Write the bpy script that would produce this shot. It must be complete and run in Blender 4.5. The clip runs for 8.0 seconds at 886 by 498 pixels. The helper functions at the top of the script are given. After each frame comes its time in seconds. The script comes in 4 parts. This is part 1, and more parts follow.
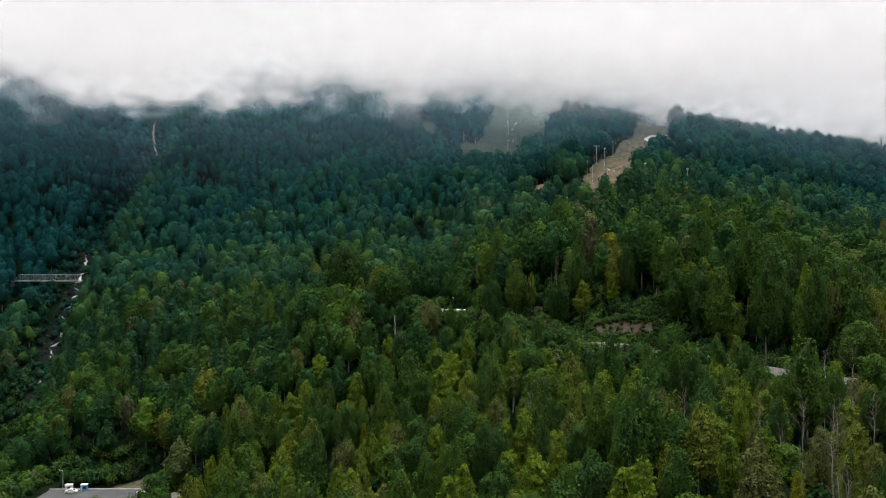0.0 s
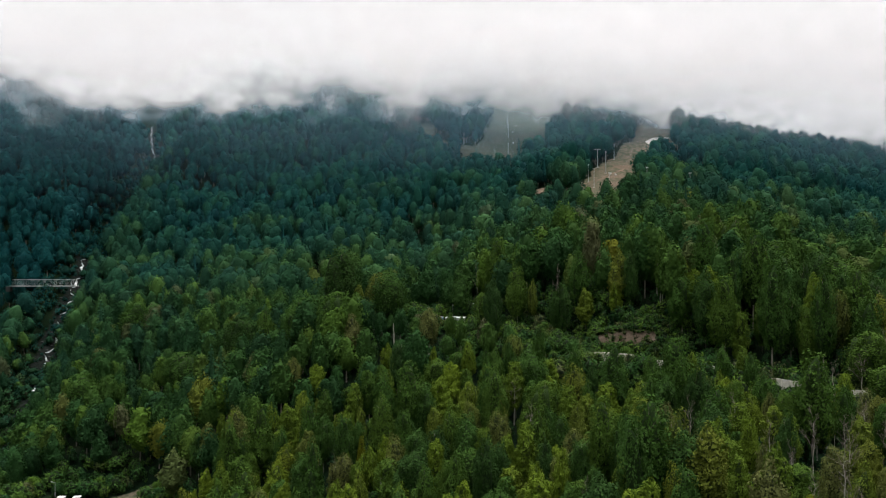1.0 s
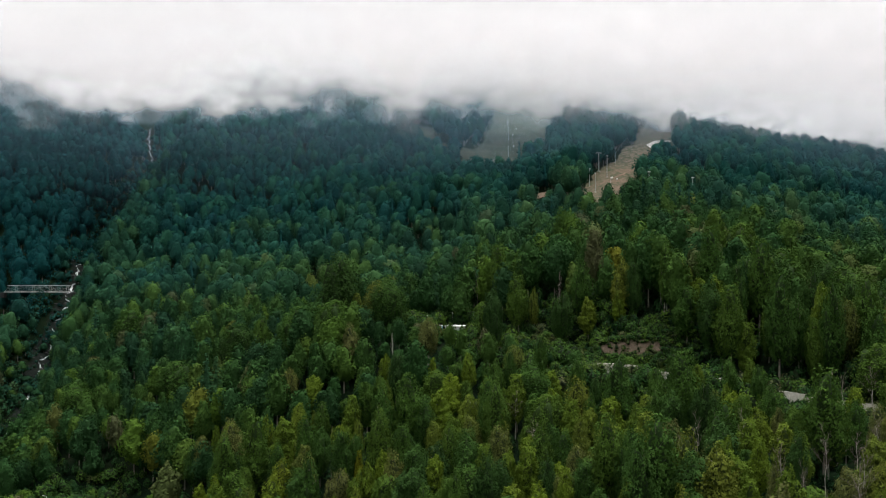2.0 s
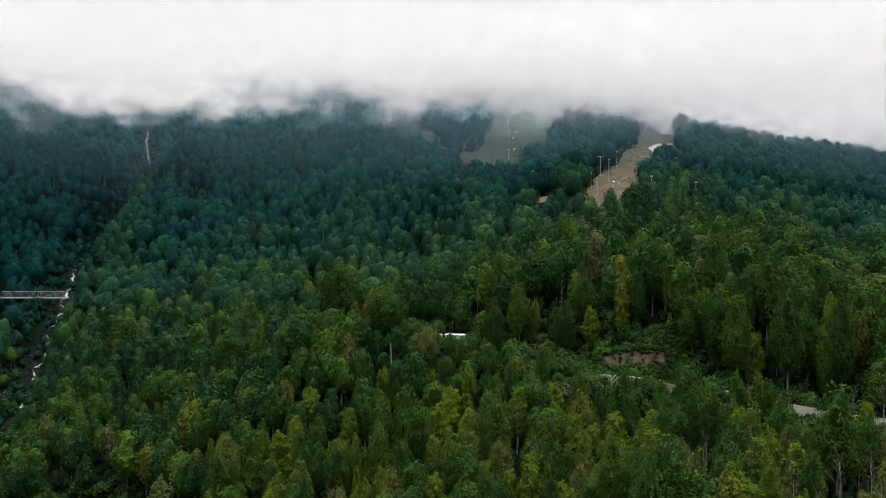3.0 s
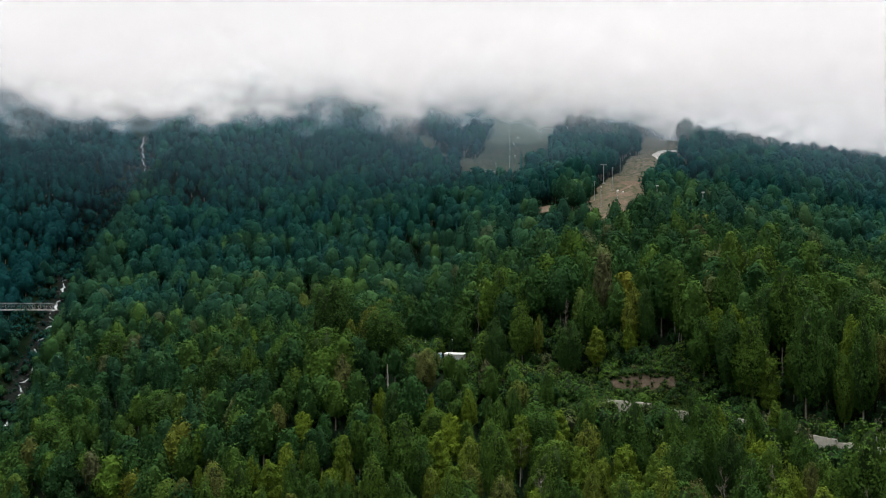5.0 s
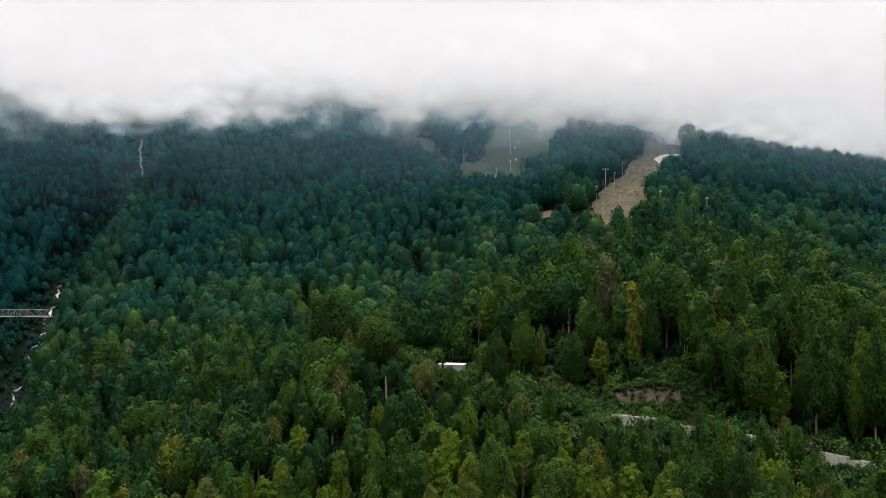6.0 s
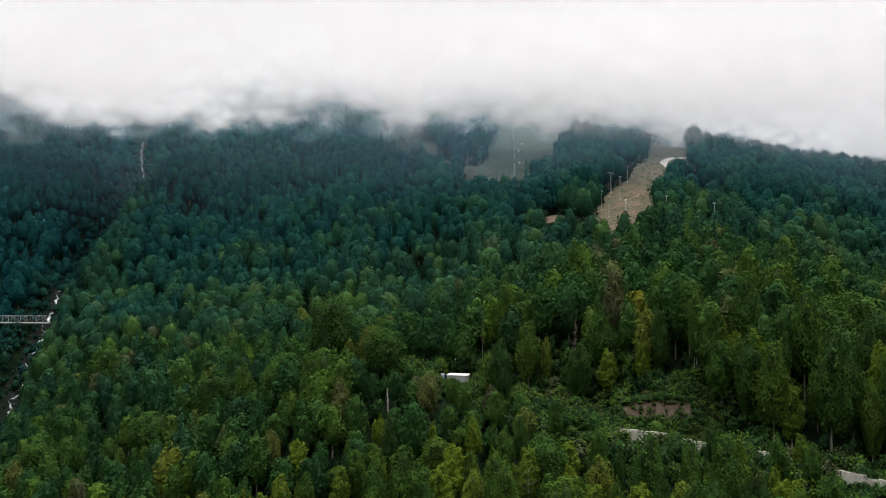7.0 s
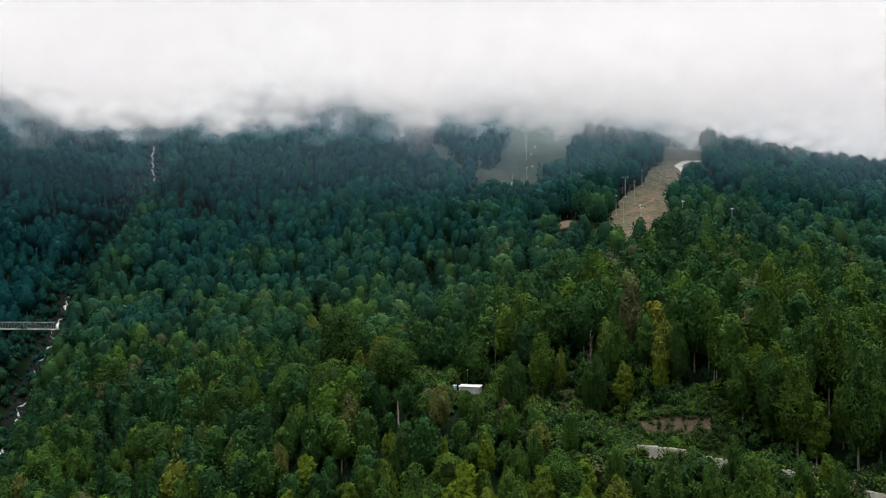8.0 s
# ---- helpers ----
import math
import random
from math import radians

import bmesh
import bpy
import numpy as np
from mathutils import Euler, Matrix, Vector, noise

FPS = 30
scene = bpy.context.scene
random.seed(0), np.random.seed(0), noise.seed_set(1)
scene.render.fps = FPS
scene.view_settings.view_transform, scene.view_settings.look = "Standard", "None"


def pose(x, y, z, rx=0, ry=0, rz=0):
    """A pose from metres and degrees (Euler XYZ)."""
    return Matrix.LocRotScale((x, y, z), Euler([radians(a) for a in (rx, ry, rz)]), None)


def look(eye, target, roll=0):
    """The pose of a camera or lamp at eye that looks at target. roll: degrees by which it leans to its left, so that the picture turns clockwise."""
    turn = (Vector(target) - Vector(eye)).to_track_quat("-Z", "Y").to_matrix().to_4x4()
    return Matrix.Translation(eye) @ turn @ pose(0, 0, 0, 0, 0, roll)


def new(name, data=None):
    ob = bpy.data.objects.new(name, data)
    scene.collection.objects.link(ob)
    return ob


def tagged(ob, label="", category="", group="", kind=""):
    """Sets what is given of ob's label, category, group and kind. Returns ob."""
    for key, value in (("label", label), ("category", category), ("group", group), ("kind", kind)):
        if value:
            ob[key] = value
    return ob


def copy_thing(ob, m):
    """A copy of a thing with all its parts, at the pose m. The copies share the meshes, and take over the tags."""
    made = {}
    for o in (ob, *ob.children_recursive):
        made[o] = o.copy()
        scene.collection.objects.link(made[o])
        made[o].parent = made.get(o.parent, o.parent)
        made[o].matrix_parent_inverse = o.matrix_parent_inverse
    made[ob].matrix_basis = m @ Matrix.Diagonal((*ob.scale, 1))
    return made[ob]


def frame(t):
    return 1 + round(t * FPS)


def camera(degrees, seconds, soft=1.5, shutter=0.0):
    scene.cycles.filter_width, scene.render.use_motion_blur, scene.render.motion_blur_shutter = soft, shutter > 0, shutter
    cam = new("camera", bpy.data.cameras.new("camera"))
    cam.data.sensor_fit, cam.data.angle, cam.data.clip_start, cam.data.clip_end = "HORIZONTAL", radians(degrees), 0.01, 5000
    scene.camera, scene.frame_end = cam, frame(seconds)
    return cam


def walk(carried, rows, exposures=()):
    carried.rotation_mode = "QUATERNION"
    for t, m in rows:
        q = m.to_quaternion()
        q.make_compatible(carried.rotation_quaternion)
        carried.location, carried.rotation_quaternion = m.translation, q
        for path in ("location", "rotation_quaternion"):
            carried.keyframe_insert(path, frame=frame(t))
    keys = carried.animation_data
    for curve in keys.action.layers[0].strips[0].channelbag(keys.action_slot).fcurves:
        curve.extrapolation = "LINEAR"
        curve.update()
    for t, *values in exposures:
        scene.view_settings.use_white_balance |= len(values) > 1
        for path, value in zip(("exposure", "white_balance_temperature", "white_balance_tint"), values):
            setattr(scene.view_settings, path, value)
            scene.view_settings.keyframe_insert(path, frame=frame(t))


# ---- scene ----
cam = camera(56.6, 8.0, 1.1)
METRES, EYE, TILT, LEAN, TURN = 56.0, 100.0, 0.0, 0.0, 0.0
ROWS = [
    (0.0, 0.0, 0.0, 0.0, 0.0, 0.0, -0.0),
    (0.5, 0.0007, 0.0483, 0.024, -0.01, 0.01, -0.0),
    (1.0, 0.0018, 0.1002, 0.0466, -0.01, 0.04, 0.0),
    (1.5, 0.0026, 0.1535, 0.0701, -0.02, 0.07, 0.02),
    (3.0, 0.0052, 0.3243, 0.1402, -0.03, 0.18, 0.04),
    (3.5, 0.0065, 0.3829, 0.1639, -0.03, 0.2, 0.04),
    (4.0, 0.0074, 0.4429, 0.1876, -0.04, 0.25, 0.03),
    (4.5, 0.0089, 0.5026, 0.2108, -0.04, 0.29, 0.02),
    (6.0, 0.0106, 0.6846, 0.2794, -0.04, 0.46, -0.06),
    (6.5, 0.0117, 0.7461, 0.3037, -0.02, 0.49, -0.06),
    (7.0, 0.0113, 0.8067, 0.3271, 0.18, 0.53, -0.07),
    (7.5, 0.0104, 0.8666, 0.3505, 0.56, 0.58, -0.08),
    (8.0, 0.0094, 0.9267, 0.3748, 0.99, 0.62, -0.08),
]
walk(cam, [(t, pose(0, 0, EYE, TILT, LEAN, TURN) @ pose(METRES * x, METRES * y, METRES * z, 90 + pitch, roll, yaw)) for t, x, y, z, yaw, pitch, roll in ROWS], [(0.0, 0.56), (8.0, 0.56)])

# ---------------------------------------------------------------- world and light
def ramp_node(nt, stops, src, interp="LINEAR"):
    n = nt.nodes.new("ShaderNodeValToRGB")
    n.color_ramp.interpolation = interp
    el = n.color_ramp.elements
    while len(el) < len(stops):
        el.new(0.5)
    for e, (p, c) in zip(el, stops):
        e.position, e.color = p, (*c, 1)
    nt.links.new(src, n.inputs[0])
    return n.outputs[0]


def math_node(nt, op, a, b=None, clamp=False):
    n = nt.nodes.new("ShaderNodeMath")
    n.operation, n.use_clamp = op, clamp
    for i, v in enumerate((a, b)):
        if v is None:
            continue
        if isinstance(v, (int, float)):
            n.inputs[i].default_value = v
        else:
            nt.links.new(v, n.inputs[i])
    return n.outputs[0]


def mix_node(nt, fac, a, b, blend="MIX"):
    n = nt.nodes.new("ShaderNodeMix")
    n.data_type, n.blend_type = "RGBA", blend
    for sock, v in ((n.inputs[0], fac), (n.inputs[6], a), (n.inputs[7], b)):
        if isinstance(v, (int, float)):
            sock.default_value = v
        elif isinstance(v, tuple):
            sock.default_value = (*v, 1)
        else:
            nt.links.new(v, sock)
    return n.outputs[2]


def noise_node(nt, scale, detail=3.0, rough=0.5, coord=None):
    n = nt.nodes.new("ShaderNodeTexNoise")
    n.inputs["Scale"].default_value, n.inputs["Detail"].default_value, n.inputs["Roughness"].default_value = scale, detail, rough
    if coord is not None:
        nt.links.new(coord, n.inputs["Vector"])
    return n.outputs[0]


SUN_EL, SUN_AZ = radians(74), radians(35)
world = bpy.data.worlds.new("overcast_sky")
scene.world = world
world.use_nodes = True
nt = world.node_tree
nt.nodes.clear()
sky = nt.nodes.new("ShaderNodeTexSky")
sky.sky_type, sky.sun_disc, sky.sun_elevation, sky.sun_rotation = "NISHITA", False, SUN_EL, SUN_AZ
sky.air_density, sky.dust_density = 1.0, 3.0
sky_dim = mix_node(nt, 1.0, sky.outputs[0], (0.07, 0.07, 0.07), "MULTIPLY")
tc = nt.nodes.new("ShaderNodeTexCoord")
sep = nt.nodes.new("ShaderNodeSeparateXYZ")
nt.links.new(tc.outputs["Generated"], sep.inputs[0])
# a closed cloud cover, three times as bright overhead as at the horizon
up = math_node(nt, "MAXIMUM", sep.outputs[2], 0.0)
cover = ramp_node(nt, [(0.0, (0.76, 0.75, 0.765)), (0.10, (0.81, 0.80, 0.81)), (0.22, (0.90, 0.895, 0.89)), (0.5, (1.1, 1.1, 1.1)), (1.0, (4.1, 4.1, 4.12))], up)
billow = ramp_node(nt, [(0.3, (0.975, 0.975, 0.98)), (0.7, (1.02, 1.02, 1.015))], noise_node(nt, 5.0, 4.0, 0.55, tc.outputs["Generated"]))
cover = mix_node(nt, 1.0, cover, billow, "MULTIPLY")
bg = nt.nodes.new("ShaderNodeBackground")
out = nt.nodes.new("ShaderNodeOutputWorld")
nt.links.new(mix_node(nt, 0.94, sky_dim, cover), bg.inputs[0])
bg.inputs[1].default_value = 0.60
nt.links.new(bg.outputs[0], out.inputs[0])

sun_data = bpy.data.lights.new("sun", "SUN")
sun_data.energy, sun_data.angle, sun_data.color = 1.5, radians(18), (1.0, 0.97, 0.9)
sun = new("sun", sun_data)
sun.matrix_world = look((math.sin(SUN_AZ) * 50, math.cos(SUN_AZ) * 50, 100 + 50 * math.tan(SUN_EL)), (0, 0, 100))


# ---------------------------------------------------------------- materials
def material(name):
    m = bpy.data.materials.new(name)
    m.use_nodes = True
    t = m.node_tree
    t.nodes.clear()
    o = t.nodes.new("ShaderNodeOutputMaterial")
    return m, t, o


def surface(name, stops, scale, rough=0.85, fine=None, bump=0.3, metal=0.0, spec=0.3):
    """A solid surface: two scales of variation in colour and a fine relief, at real size."""
    m, t, o = material(name)
    g = t.nodes.new("ShaderNodeNewGeometry")
    big = noise_node(t, scale, 5.0, 0.6, g.outputs["Position"])
    col = ramp_node(t, stops, big)
    small = noise_node(t, fine or scale * 9, 4.0, 0.6, g.outputs["Position"])
    shade = ramp_node(t, [(0.3, (0.72, 0.72, 0.72)), (0.7, (1.15, 1.15, 1.15))], small)
    col = mix_node(t, 1.0, col, shade, "MULTIPLY")
    p = t.nodes.new("ShaderNodeBsdfPrincipled")
    p.inputs["Roughness"].default_value, p.inputs["Metallic"].default_value = rough, metal
    p.inputs["Specular IOR Level"].default_value = spec
    t.links.new(col, p.inputs["Base Color"])
    if bump:
        b = t.nodes.new("ShaderNodeBump")
        b.inputs["Strength"].default_value, b.inputs["Distance"].default_value = bump, 0.1
        t.links.new(small, b.inputs["Height"])
        t.links.new(b.outputs[0], p.inputs["Normal"])
    t.links.new(p.outputs[0], o.inputs[0])
    return m


LEAF = [(0.0, (0.014, 0.041, 0.016)), (0.3, (0.021, 0.060, 0.016)), (0.55, (0.037, 0.080, 0.016)),
        (0.72, (0.059, 0.113, 0.015)), (0.84, (0.064, 0.070, 0.034)), (0.93, (0.084, 0.107, 0.016)), (1.0, (0.110, 0.120, 0.014))]
# leaf colours with the blue haze of distance put in
HAZED_LEAF = [(0.0, (0.004, 0.041, 0.047)), (0.5, (0.006, 0.058, 0.053)), (0.8, (0.012, 0.072, 0.047)), (1.0, (0.028, 0.091, 0.038))]
WARM = [(p, (c[0] * (1.68 if p < 0.8 else 1.30), c[1] * 1.32, c[2] * 0.9)) for p, c in LEAF]


def foliage(name, tint=None, stops=WARM):
    """Leaves in sprays. tint: None reads each tree's own tint (and how much painted haze and fir colour it takes) from
    the mesh;
    a number fixes the species' place on the scale, varied a little from tree to tree."""
    m, t, o = material(name)
    g = t.nodes.new("ShaderNodeNewGeometry")
    isle = g.outputs["Random Per Island"]
    if tint is None:
        at = t.nodes.new("ShaderNodeAttribute")
        at.attribute_name = "tint"
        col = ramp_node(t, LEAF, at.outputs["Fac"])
        hazed = ramp_node(t, HAZED_LEAF, at.outputs["Fac"])
        # the fir attribute also carries the haze painted on far trees
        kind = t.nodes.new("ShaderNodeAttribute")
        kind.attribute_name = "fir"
        col = mix_node(t, kind.outputs["Fac"], col, hazed)
    else:
        oi = t.nodes.new("ShaderNodeObjectInfo")
        v = math_node(t, "MULTIPLY", math_node(t, "SUBTRACT", oi.outputs["Random"], 0.5), 0.22)
        col = ramp_node(t, stops, math_node(t, "ADD", v, tint, True))
    vary = ramp_node(t, [(0.0, (0.88, 0.88, 0.90)), (0.6, (1.0, 1.0, 1.0)), (1.0, (1.18, 1.16, 1.06))], isle)
    col = mix_node(t, 1.0, col, vary, "MULTIPLY")
    # shade inside a crown, painted as a darker colour on its heart
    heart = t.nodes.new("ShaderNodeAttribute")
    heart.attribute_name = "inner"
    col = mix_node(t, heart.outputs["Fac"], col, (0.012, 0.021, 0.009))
    d = t.nodes.new("ShaderNodeBsdfPrincipled")
    d.inputs["Roughness"].default_value, d.inputs["Specular IOR Level"].default_value = 0.85, 0.04
    t.links.new(col, d.inputs["Base Color"])
    tr = t.nodes.new("ShaderNodeBsdfTranslucent")
    t.links.new(col, tr.inputs[0])
    mx = t.nodes.new("ShaderNodeMixShader")
    mx.inputs[0].default_value = 0.07
    t.links.new(d.outputs[0], mx.inputs[1])
    t.links.new(tr.outputs[0], mx.inputs[2])
    t.links.new(mx.outputs[0], o.inputs[0])
    return m


MAT = {
    "forest": foliage("mixed_forest_leaves"),
    "green": foliage("beech_leaves", 0.34),
    "deep": foliage("hornbeam_leaves", 0.12),
    "lime": foliage("lime_leaves", 0.66),
    "rust": foliage("turning_leaves", 0.83),
    "gold": foliage("yellow_leaves", 0.92),
    "bark": surface("grey_bark", [(0.3, (0.09, 0.075, 0.06)), (0.7, (0.26, 0.235, 0.20))], 1.2, 0.9, 9),
    "pale_bark": surface("bleached_bark", [(0.3, (0.22, 0.20, 0.17)), (0.7, (0.46, 0.43, 0.38))], 1.5, 0.85, 10),
    "twig": surface("bare_twigs", [(0.3, (0.12, 0.098, 0.08)), (0.7, (0.23, 0.195, 0.165))], 0.6, 0.9, 6),
    "earth": surface("bare_earth", [(0.3, (0.10, 0.062, 0.042)), (0.7, (0.19, 0.125, 0.085))], 0.12, 0.95, 1.5, 0.7),
    "gravel": surface("pale_gravel", [(0.3, (0.30, 0.27, 0.235)), (0.7, (0.46, 0.43, 0.385))], 0.2, 0.95, 3, 0.5),
    "rock": surface("wet_gully_rock", [(0.3, (0.014, 0.016, 0.016)), (0.7, (0.040, 0.041, 0.040))], 0.15, 0.8, 1.5, 0.9),
    "concrete": surface("pale_concrete", [(0.3, (0.36, 0.345, 0.32)), (0.7, (0.52, 0.50, 0.47))], 0.5, 0.9, 5, 0.3),
    "old_concrete": surface("old_wall_concrete", [(0.25, (0.22, 0.20, 0.16)), (0.45, (0.44, 0.415, 0.36)), (0.7, (0.62, 0.595, 0.53))], 0.45, 0.9, 5, 0.4),
    "asphalt": surface("asphalt", [(0.3, (0.055, 0.055, 0.058)), (0.7, (0.085, 0.085, 0.088))], 0.2, 0.9, 6, 0.3),
    "steel": surface("galvanised_steel", [(0.3, (0.40, 0.42, 0.43)), (0.7, (0.55, 0.57, 0.58))], 1.0, 0.5, 8, 0.1, 0.3),
    "white": surface("white_paint", [(0.3, (0.70, 0.70, 0.69)), (0.7, (0.82, 0.82, 0.81))], 0.8, 0.5, 8, 0.1),
    "blue": surface("blue_paint", [(0.3, (0.06, 0.24, 0.46)), (0.7, (0.09, 0.32, 0.56))], 0.8, 0.5, 8, 0.1),
    "dark": surface("dark_glass", [(0.3, (0.02, 0.025, 0.03)), (0.7, (0.03, 0.035, 0.04))], 0.8, 0.15, 8, 0.0),
    "rubber": surface("rubber", [(0.3, (0.02, 0.02, 0.02)), (0.7, (0.035, 0.035, 0.035))], 2, 0.9, 9, 0.1),
}


def water_material():
    m, t, o = material("white_water")
    g = t.nodes.new("ShaderNodeNewGeometry")
    n = noise_node(t, 0.6, 4.0, 0.65, g.outputs["Position"])
    col = ramp_node(t, [(0.38, (0.16, 0.18, 0.19)), (0.55, (0.62, 0.65, 0.67)), (0.7, (0.86, 0.88, 0.9))], n)
    p = t.nodes.new("ShaderNodeBsdfPrincipled")
    p.inputs["Roughness"].default_value = 0.35
    t.links.new(col, p.inputs["Base Color"])
    b = t.nodes.new("ShaderNodeBump")
    b.inputs["Strength"].default_value = 0.6
    t.links.new(n, b.inputs["Height"])
    t.links.new(b.outputs[0], p.inputs["Normal"])
    t.links.new(p.outputs[0], o.inputs[0])
    return m


MAT["water"] = water_material()


# ---------------------------------------------------------------- the lie of the land
# spot heights of the mountainside, every 100 m from x = -400 (columns) and y = 50 (rows)
SPOT = np.array((
    (-22, -12, -14, -9, 4, 16, 17, 22, 30),
    (-35, -22, -17, -7, 23, 47, 33, 38, 42),
    (-42, -29, -10, -2, 37, 58, 50, 55, 54),
    (-30, -21, 9, 42, 75, 95, 82, 74, 63),
    (10, 12, 54, 71, 84, 126, 105, 89, 76),
    (73, 78, 89, 101, 122, 150, 134, 115, 99),
    (144, 133, 119, 144, 157, 172, 178, 156, 135),
    (190, 177, 171, 192, 202, 207, 208, 192, 177),
    (233, 215, 224, 241, 248, 243, 231, 214, 199),
    (302, 292, 296, 306, 310, 290, 262, 231, 204),
), float)
# knolls and hollows of the nearer slope, every 50 m from x = -200 (columns) and y = 230 (rows)
KNOLLS = np.pad(np.array((
    (0, 0, -1, -1, -2, -1, 1, 1, 0),
    (0, -1, -3, 5, 0, 0, 3, 2, 0),
    (0, -1, -1, 7, 2, -1, 4, 1, 0),
    (0, 0, -1, 0, -4, -6, -1, -2, -2),
    (1, 3, -1, -1, -1, -1, -1, -1, 0),
), float), 2)
# the stream: x, y and height of its bed
STREAM = np.array(((-185, 250, -30), (-192, 340, -6), (-200, 380, 8), (-215, 444, 32), (-225, 480, 46), (-229, 500, 60), (-232, 515, 69), (-235, 530, 76),
                   (-240, 552, 87), (-247, 575, 96), (-262, 640, 101), (-275, 740, 146), (-288, 836, 182), (-316, 900, 215), (-335, 950, 232), (-350, 1000, 252)), float)
# the bench road below the tall trees: x, y, height
BENCH = np.array(((-40, 372, 76), (4, 352, 71), (30, 322, 68), (58, 291, 63.4), (90, 274, 61), (108, 259, 58.8), (160, 238, 55), (260, 222, 52)), float)
# the retaining wall: x, y
WALL = np.array(((52.6, 291), (61, 289), (72, 283.5), (88, 275), (103, 262), (113, 254.5), (126, 249), (150, 240), (172, 232)), float)
PARK = (-135.0, 297.0, 11.0)


def smooth(a, b, v):
    k = np.clip((v - a) / (b - a), 0, 1)
    return k * k * (3 - 2 * k)


def weights(f):
    return (-0.5 * f + f * f - 0.5 * f**3, 1 - 2.5 * f * f + 1.5 * f**3, 0.5 * f + 2 * f * f - 1.5 * f**3, -0.5 * f * f + 0.5 * f**3)


def waves(x, y, step, seed):
    """Smooth uneven relief of about unit height, of the given size in metres."""
    r = np.random.RandomState(seed)
    v = np.zeros_like(x)
    for _ in range(7):
        a, p, k = r.uniform(0, 2 * np.pi), r.uniform(0, 2 * np.pi), 2 * np.pi / (step * r.uniform(0.7, 1.6))
        v = v + np.sin(k * (x * np.cos(a) + y * np.sin(a)) + p)
    return v / 3.0


def off_line(x, y, line):
    """How far points lie from a polyline on the plan, and the line's height beside them."""
    best, high = np.full(x.shape, 1e9), np.zeros(x.shape)
    for a, b in zip(line[:-1], line[1:]):
        dx, dy = b[0] - a[0], b[1] - a[1]
        s = np.clip(((x - a[0]) * dx + (y - a[1]) * dy) / (dx * dx + dy * dy), 0, 1)
        d = np.hypot(x - a[0] - s * dx, y - a[1] - s * dy)
        near = d < best
        best, high = np.where(near, d, best), np.where(near, a[2] + s * (b[2] - a[2]), high)
    return best, high


def over_grid(grid, u, v):
    """Heights between the spots of a grid, u columns and v rows from its corner."""
    i, j = np.floor(u).astype(int), np.floor(v).astype(int)
    wu, wv = weights(u - i), weights(v - j)
    z = np.zeros_like(u)
    for p in range(4):
        for q in range(4):
            z += wu[p] * wv[q] * grid[np.clip(j + q - 1, 0, grid.shape[0] - 1), np.clip(i + p - 1, 0, grid.shape[1] - 1)]
    return z


def land(x, y):
    x, y = np.asarray(x, float), np.asarray(y, float)
    z = over_grid(SPOT, np.clip((x + 400) / 100, -0.999, 8.999), np.clip((y - 50) / 100, -0.999, 9.999))
    z += over_grid(KNOLLS, np.clip((x + 300) / 50, 0, 12), np.clip((y - 130) / 50, 0, 8))
    z += 2.2 * waves(x, y, 70, 3) + 0.7 * waves(x, y, 24, 4)
    # the gully with the stream in it
    d, bed = off_line(x, y, STREAM)
    wall = bed + np.maximum(d - 3.5, 0) * 0.8
    k = smooth(6, 28, d)
    z = np.minimum(z, wall) * k + wall * (1 - k)
    # the spur that hides the upper gully
    side = x - np.interp(y, STREAM[:, 1], STREAM[:, 0])
    z = z + 17 * np.exp(-(((side - 46) / 25) ** 2)) * smooth(560, 620, y) * (1 - smooth(750, 820, y))
    # the bench road, cut level into the hill
    d, bed = off_line(x, y, BENCH)
    z = bed + (z - bed) * smooth(5, 22, d)
    # the earth bank thrown up behind the wall
    z = z + np.clip(8 - 0.3 * (x - 56), 0, 8) * np.exp(-(((x - 65) / 12) ** 4)) * np.exp(-(((y - 304.5 + 0.28 * (x - 56)) / 3.6) ** 2))
    # the car park by the valley road
    d = np.hypot((x - PARK[0]) / 1.5, y - PARK[1])
    z = PARK[2] + (z - PARK[2]) * smooth(15, 34, d)
    # past the mapped hill the land runs on to the horizon
    far = smooth(480, 1400, np.abs(x)) * 0.7 + smooth(1000, 1900, y)
    z = z * (1 - np.clip(far, 0, 1)) + (20 + 25 * waves(x, y, 900, 8)) * np.clip(far, 0, 1)
    # unseen far slope behind the camera, added to block low sky light
    sky_block = smooth(300, 1000, np.hypot(x, np.minimum(y, 120) - 120)) * smooth(150, -250, y)
    return z + 560 * sky_block


PISTE = [(np.array(((94, 478, 0), (104, 520, 0), (121, 575, 0), (143, 630, 0), (174, 690, 0), (190, 740, 0), (204, 800, 0)), float), 17.0),
         (np.array(((45, 690, 0), (66, 740, 0), (78, 800, 0), (90, 900, 0)), float), 30.0),
         (np.array(((170, 645, 0), (168, 664, 0), (177, 705, 0), (204, 728, 0)), float), 11.0),
         (np.array(((82, 482, 0), (98, 492, 0)), float), 11.0),
         (np.array(((-120, 307, 0), (-104, 309, 0)), float), 4.0),
         (np.array(((30, 706, 0), (8, 715, 0), (-8, 740, 0), (-18, 790, 0)), float), 9.0)]


def open_ground(x, y):
    """1 on the ski runs and their edges, 0 in the forest."""
    v = np.zeros(np.shape(x))
    for line, w in PISTE:
        d, _ = off_line(x, y, line)
        v = np.maximum(v, 1 - smooth(w - 3, w + 3, d + 2 * waves(x, y, 20, 6)))
    return v


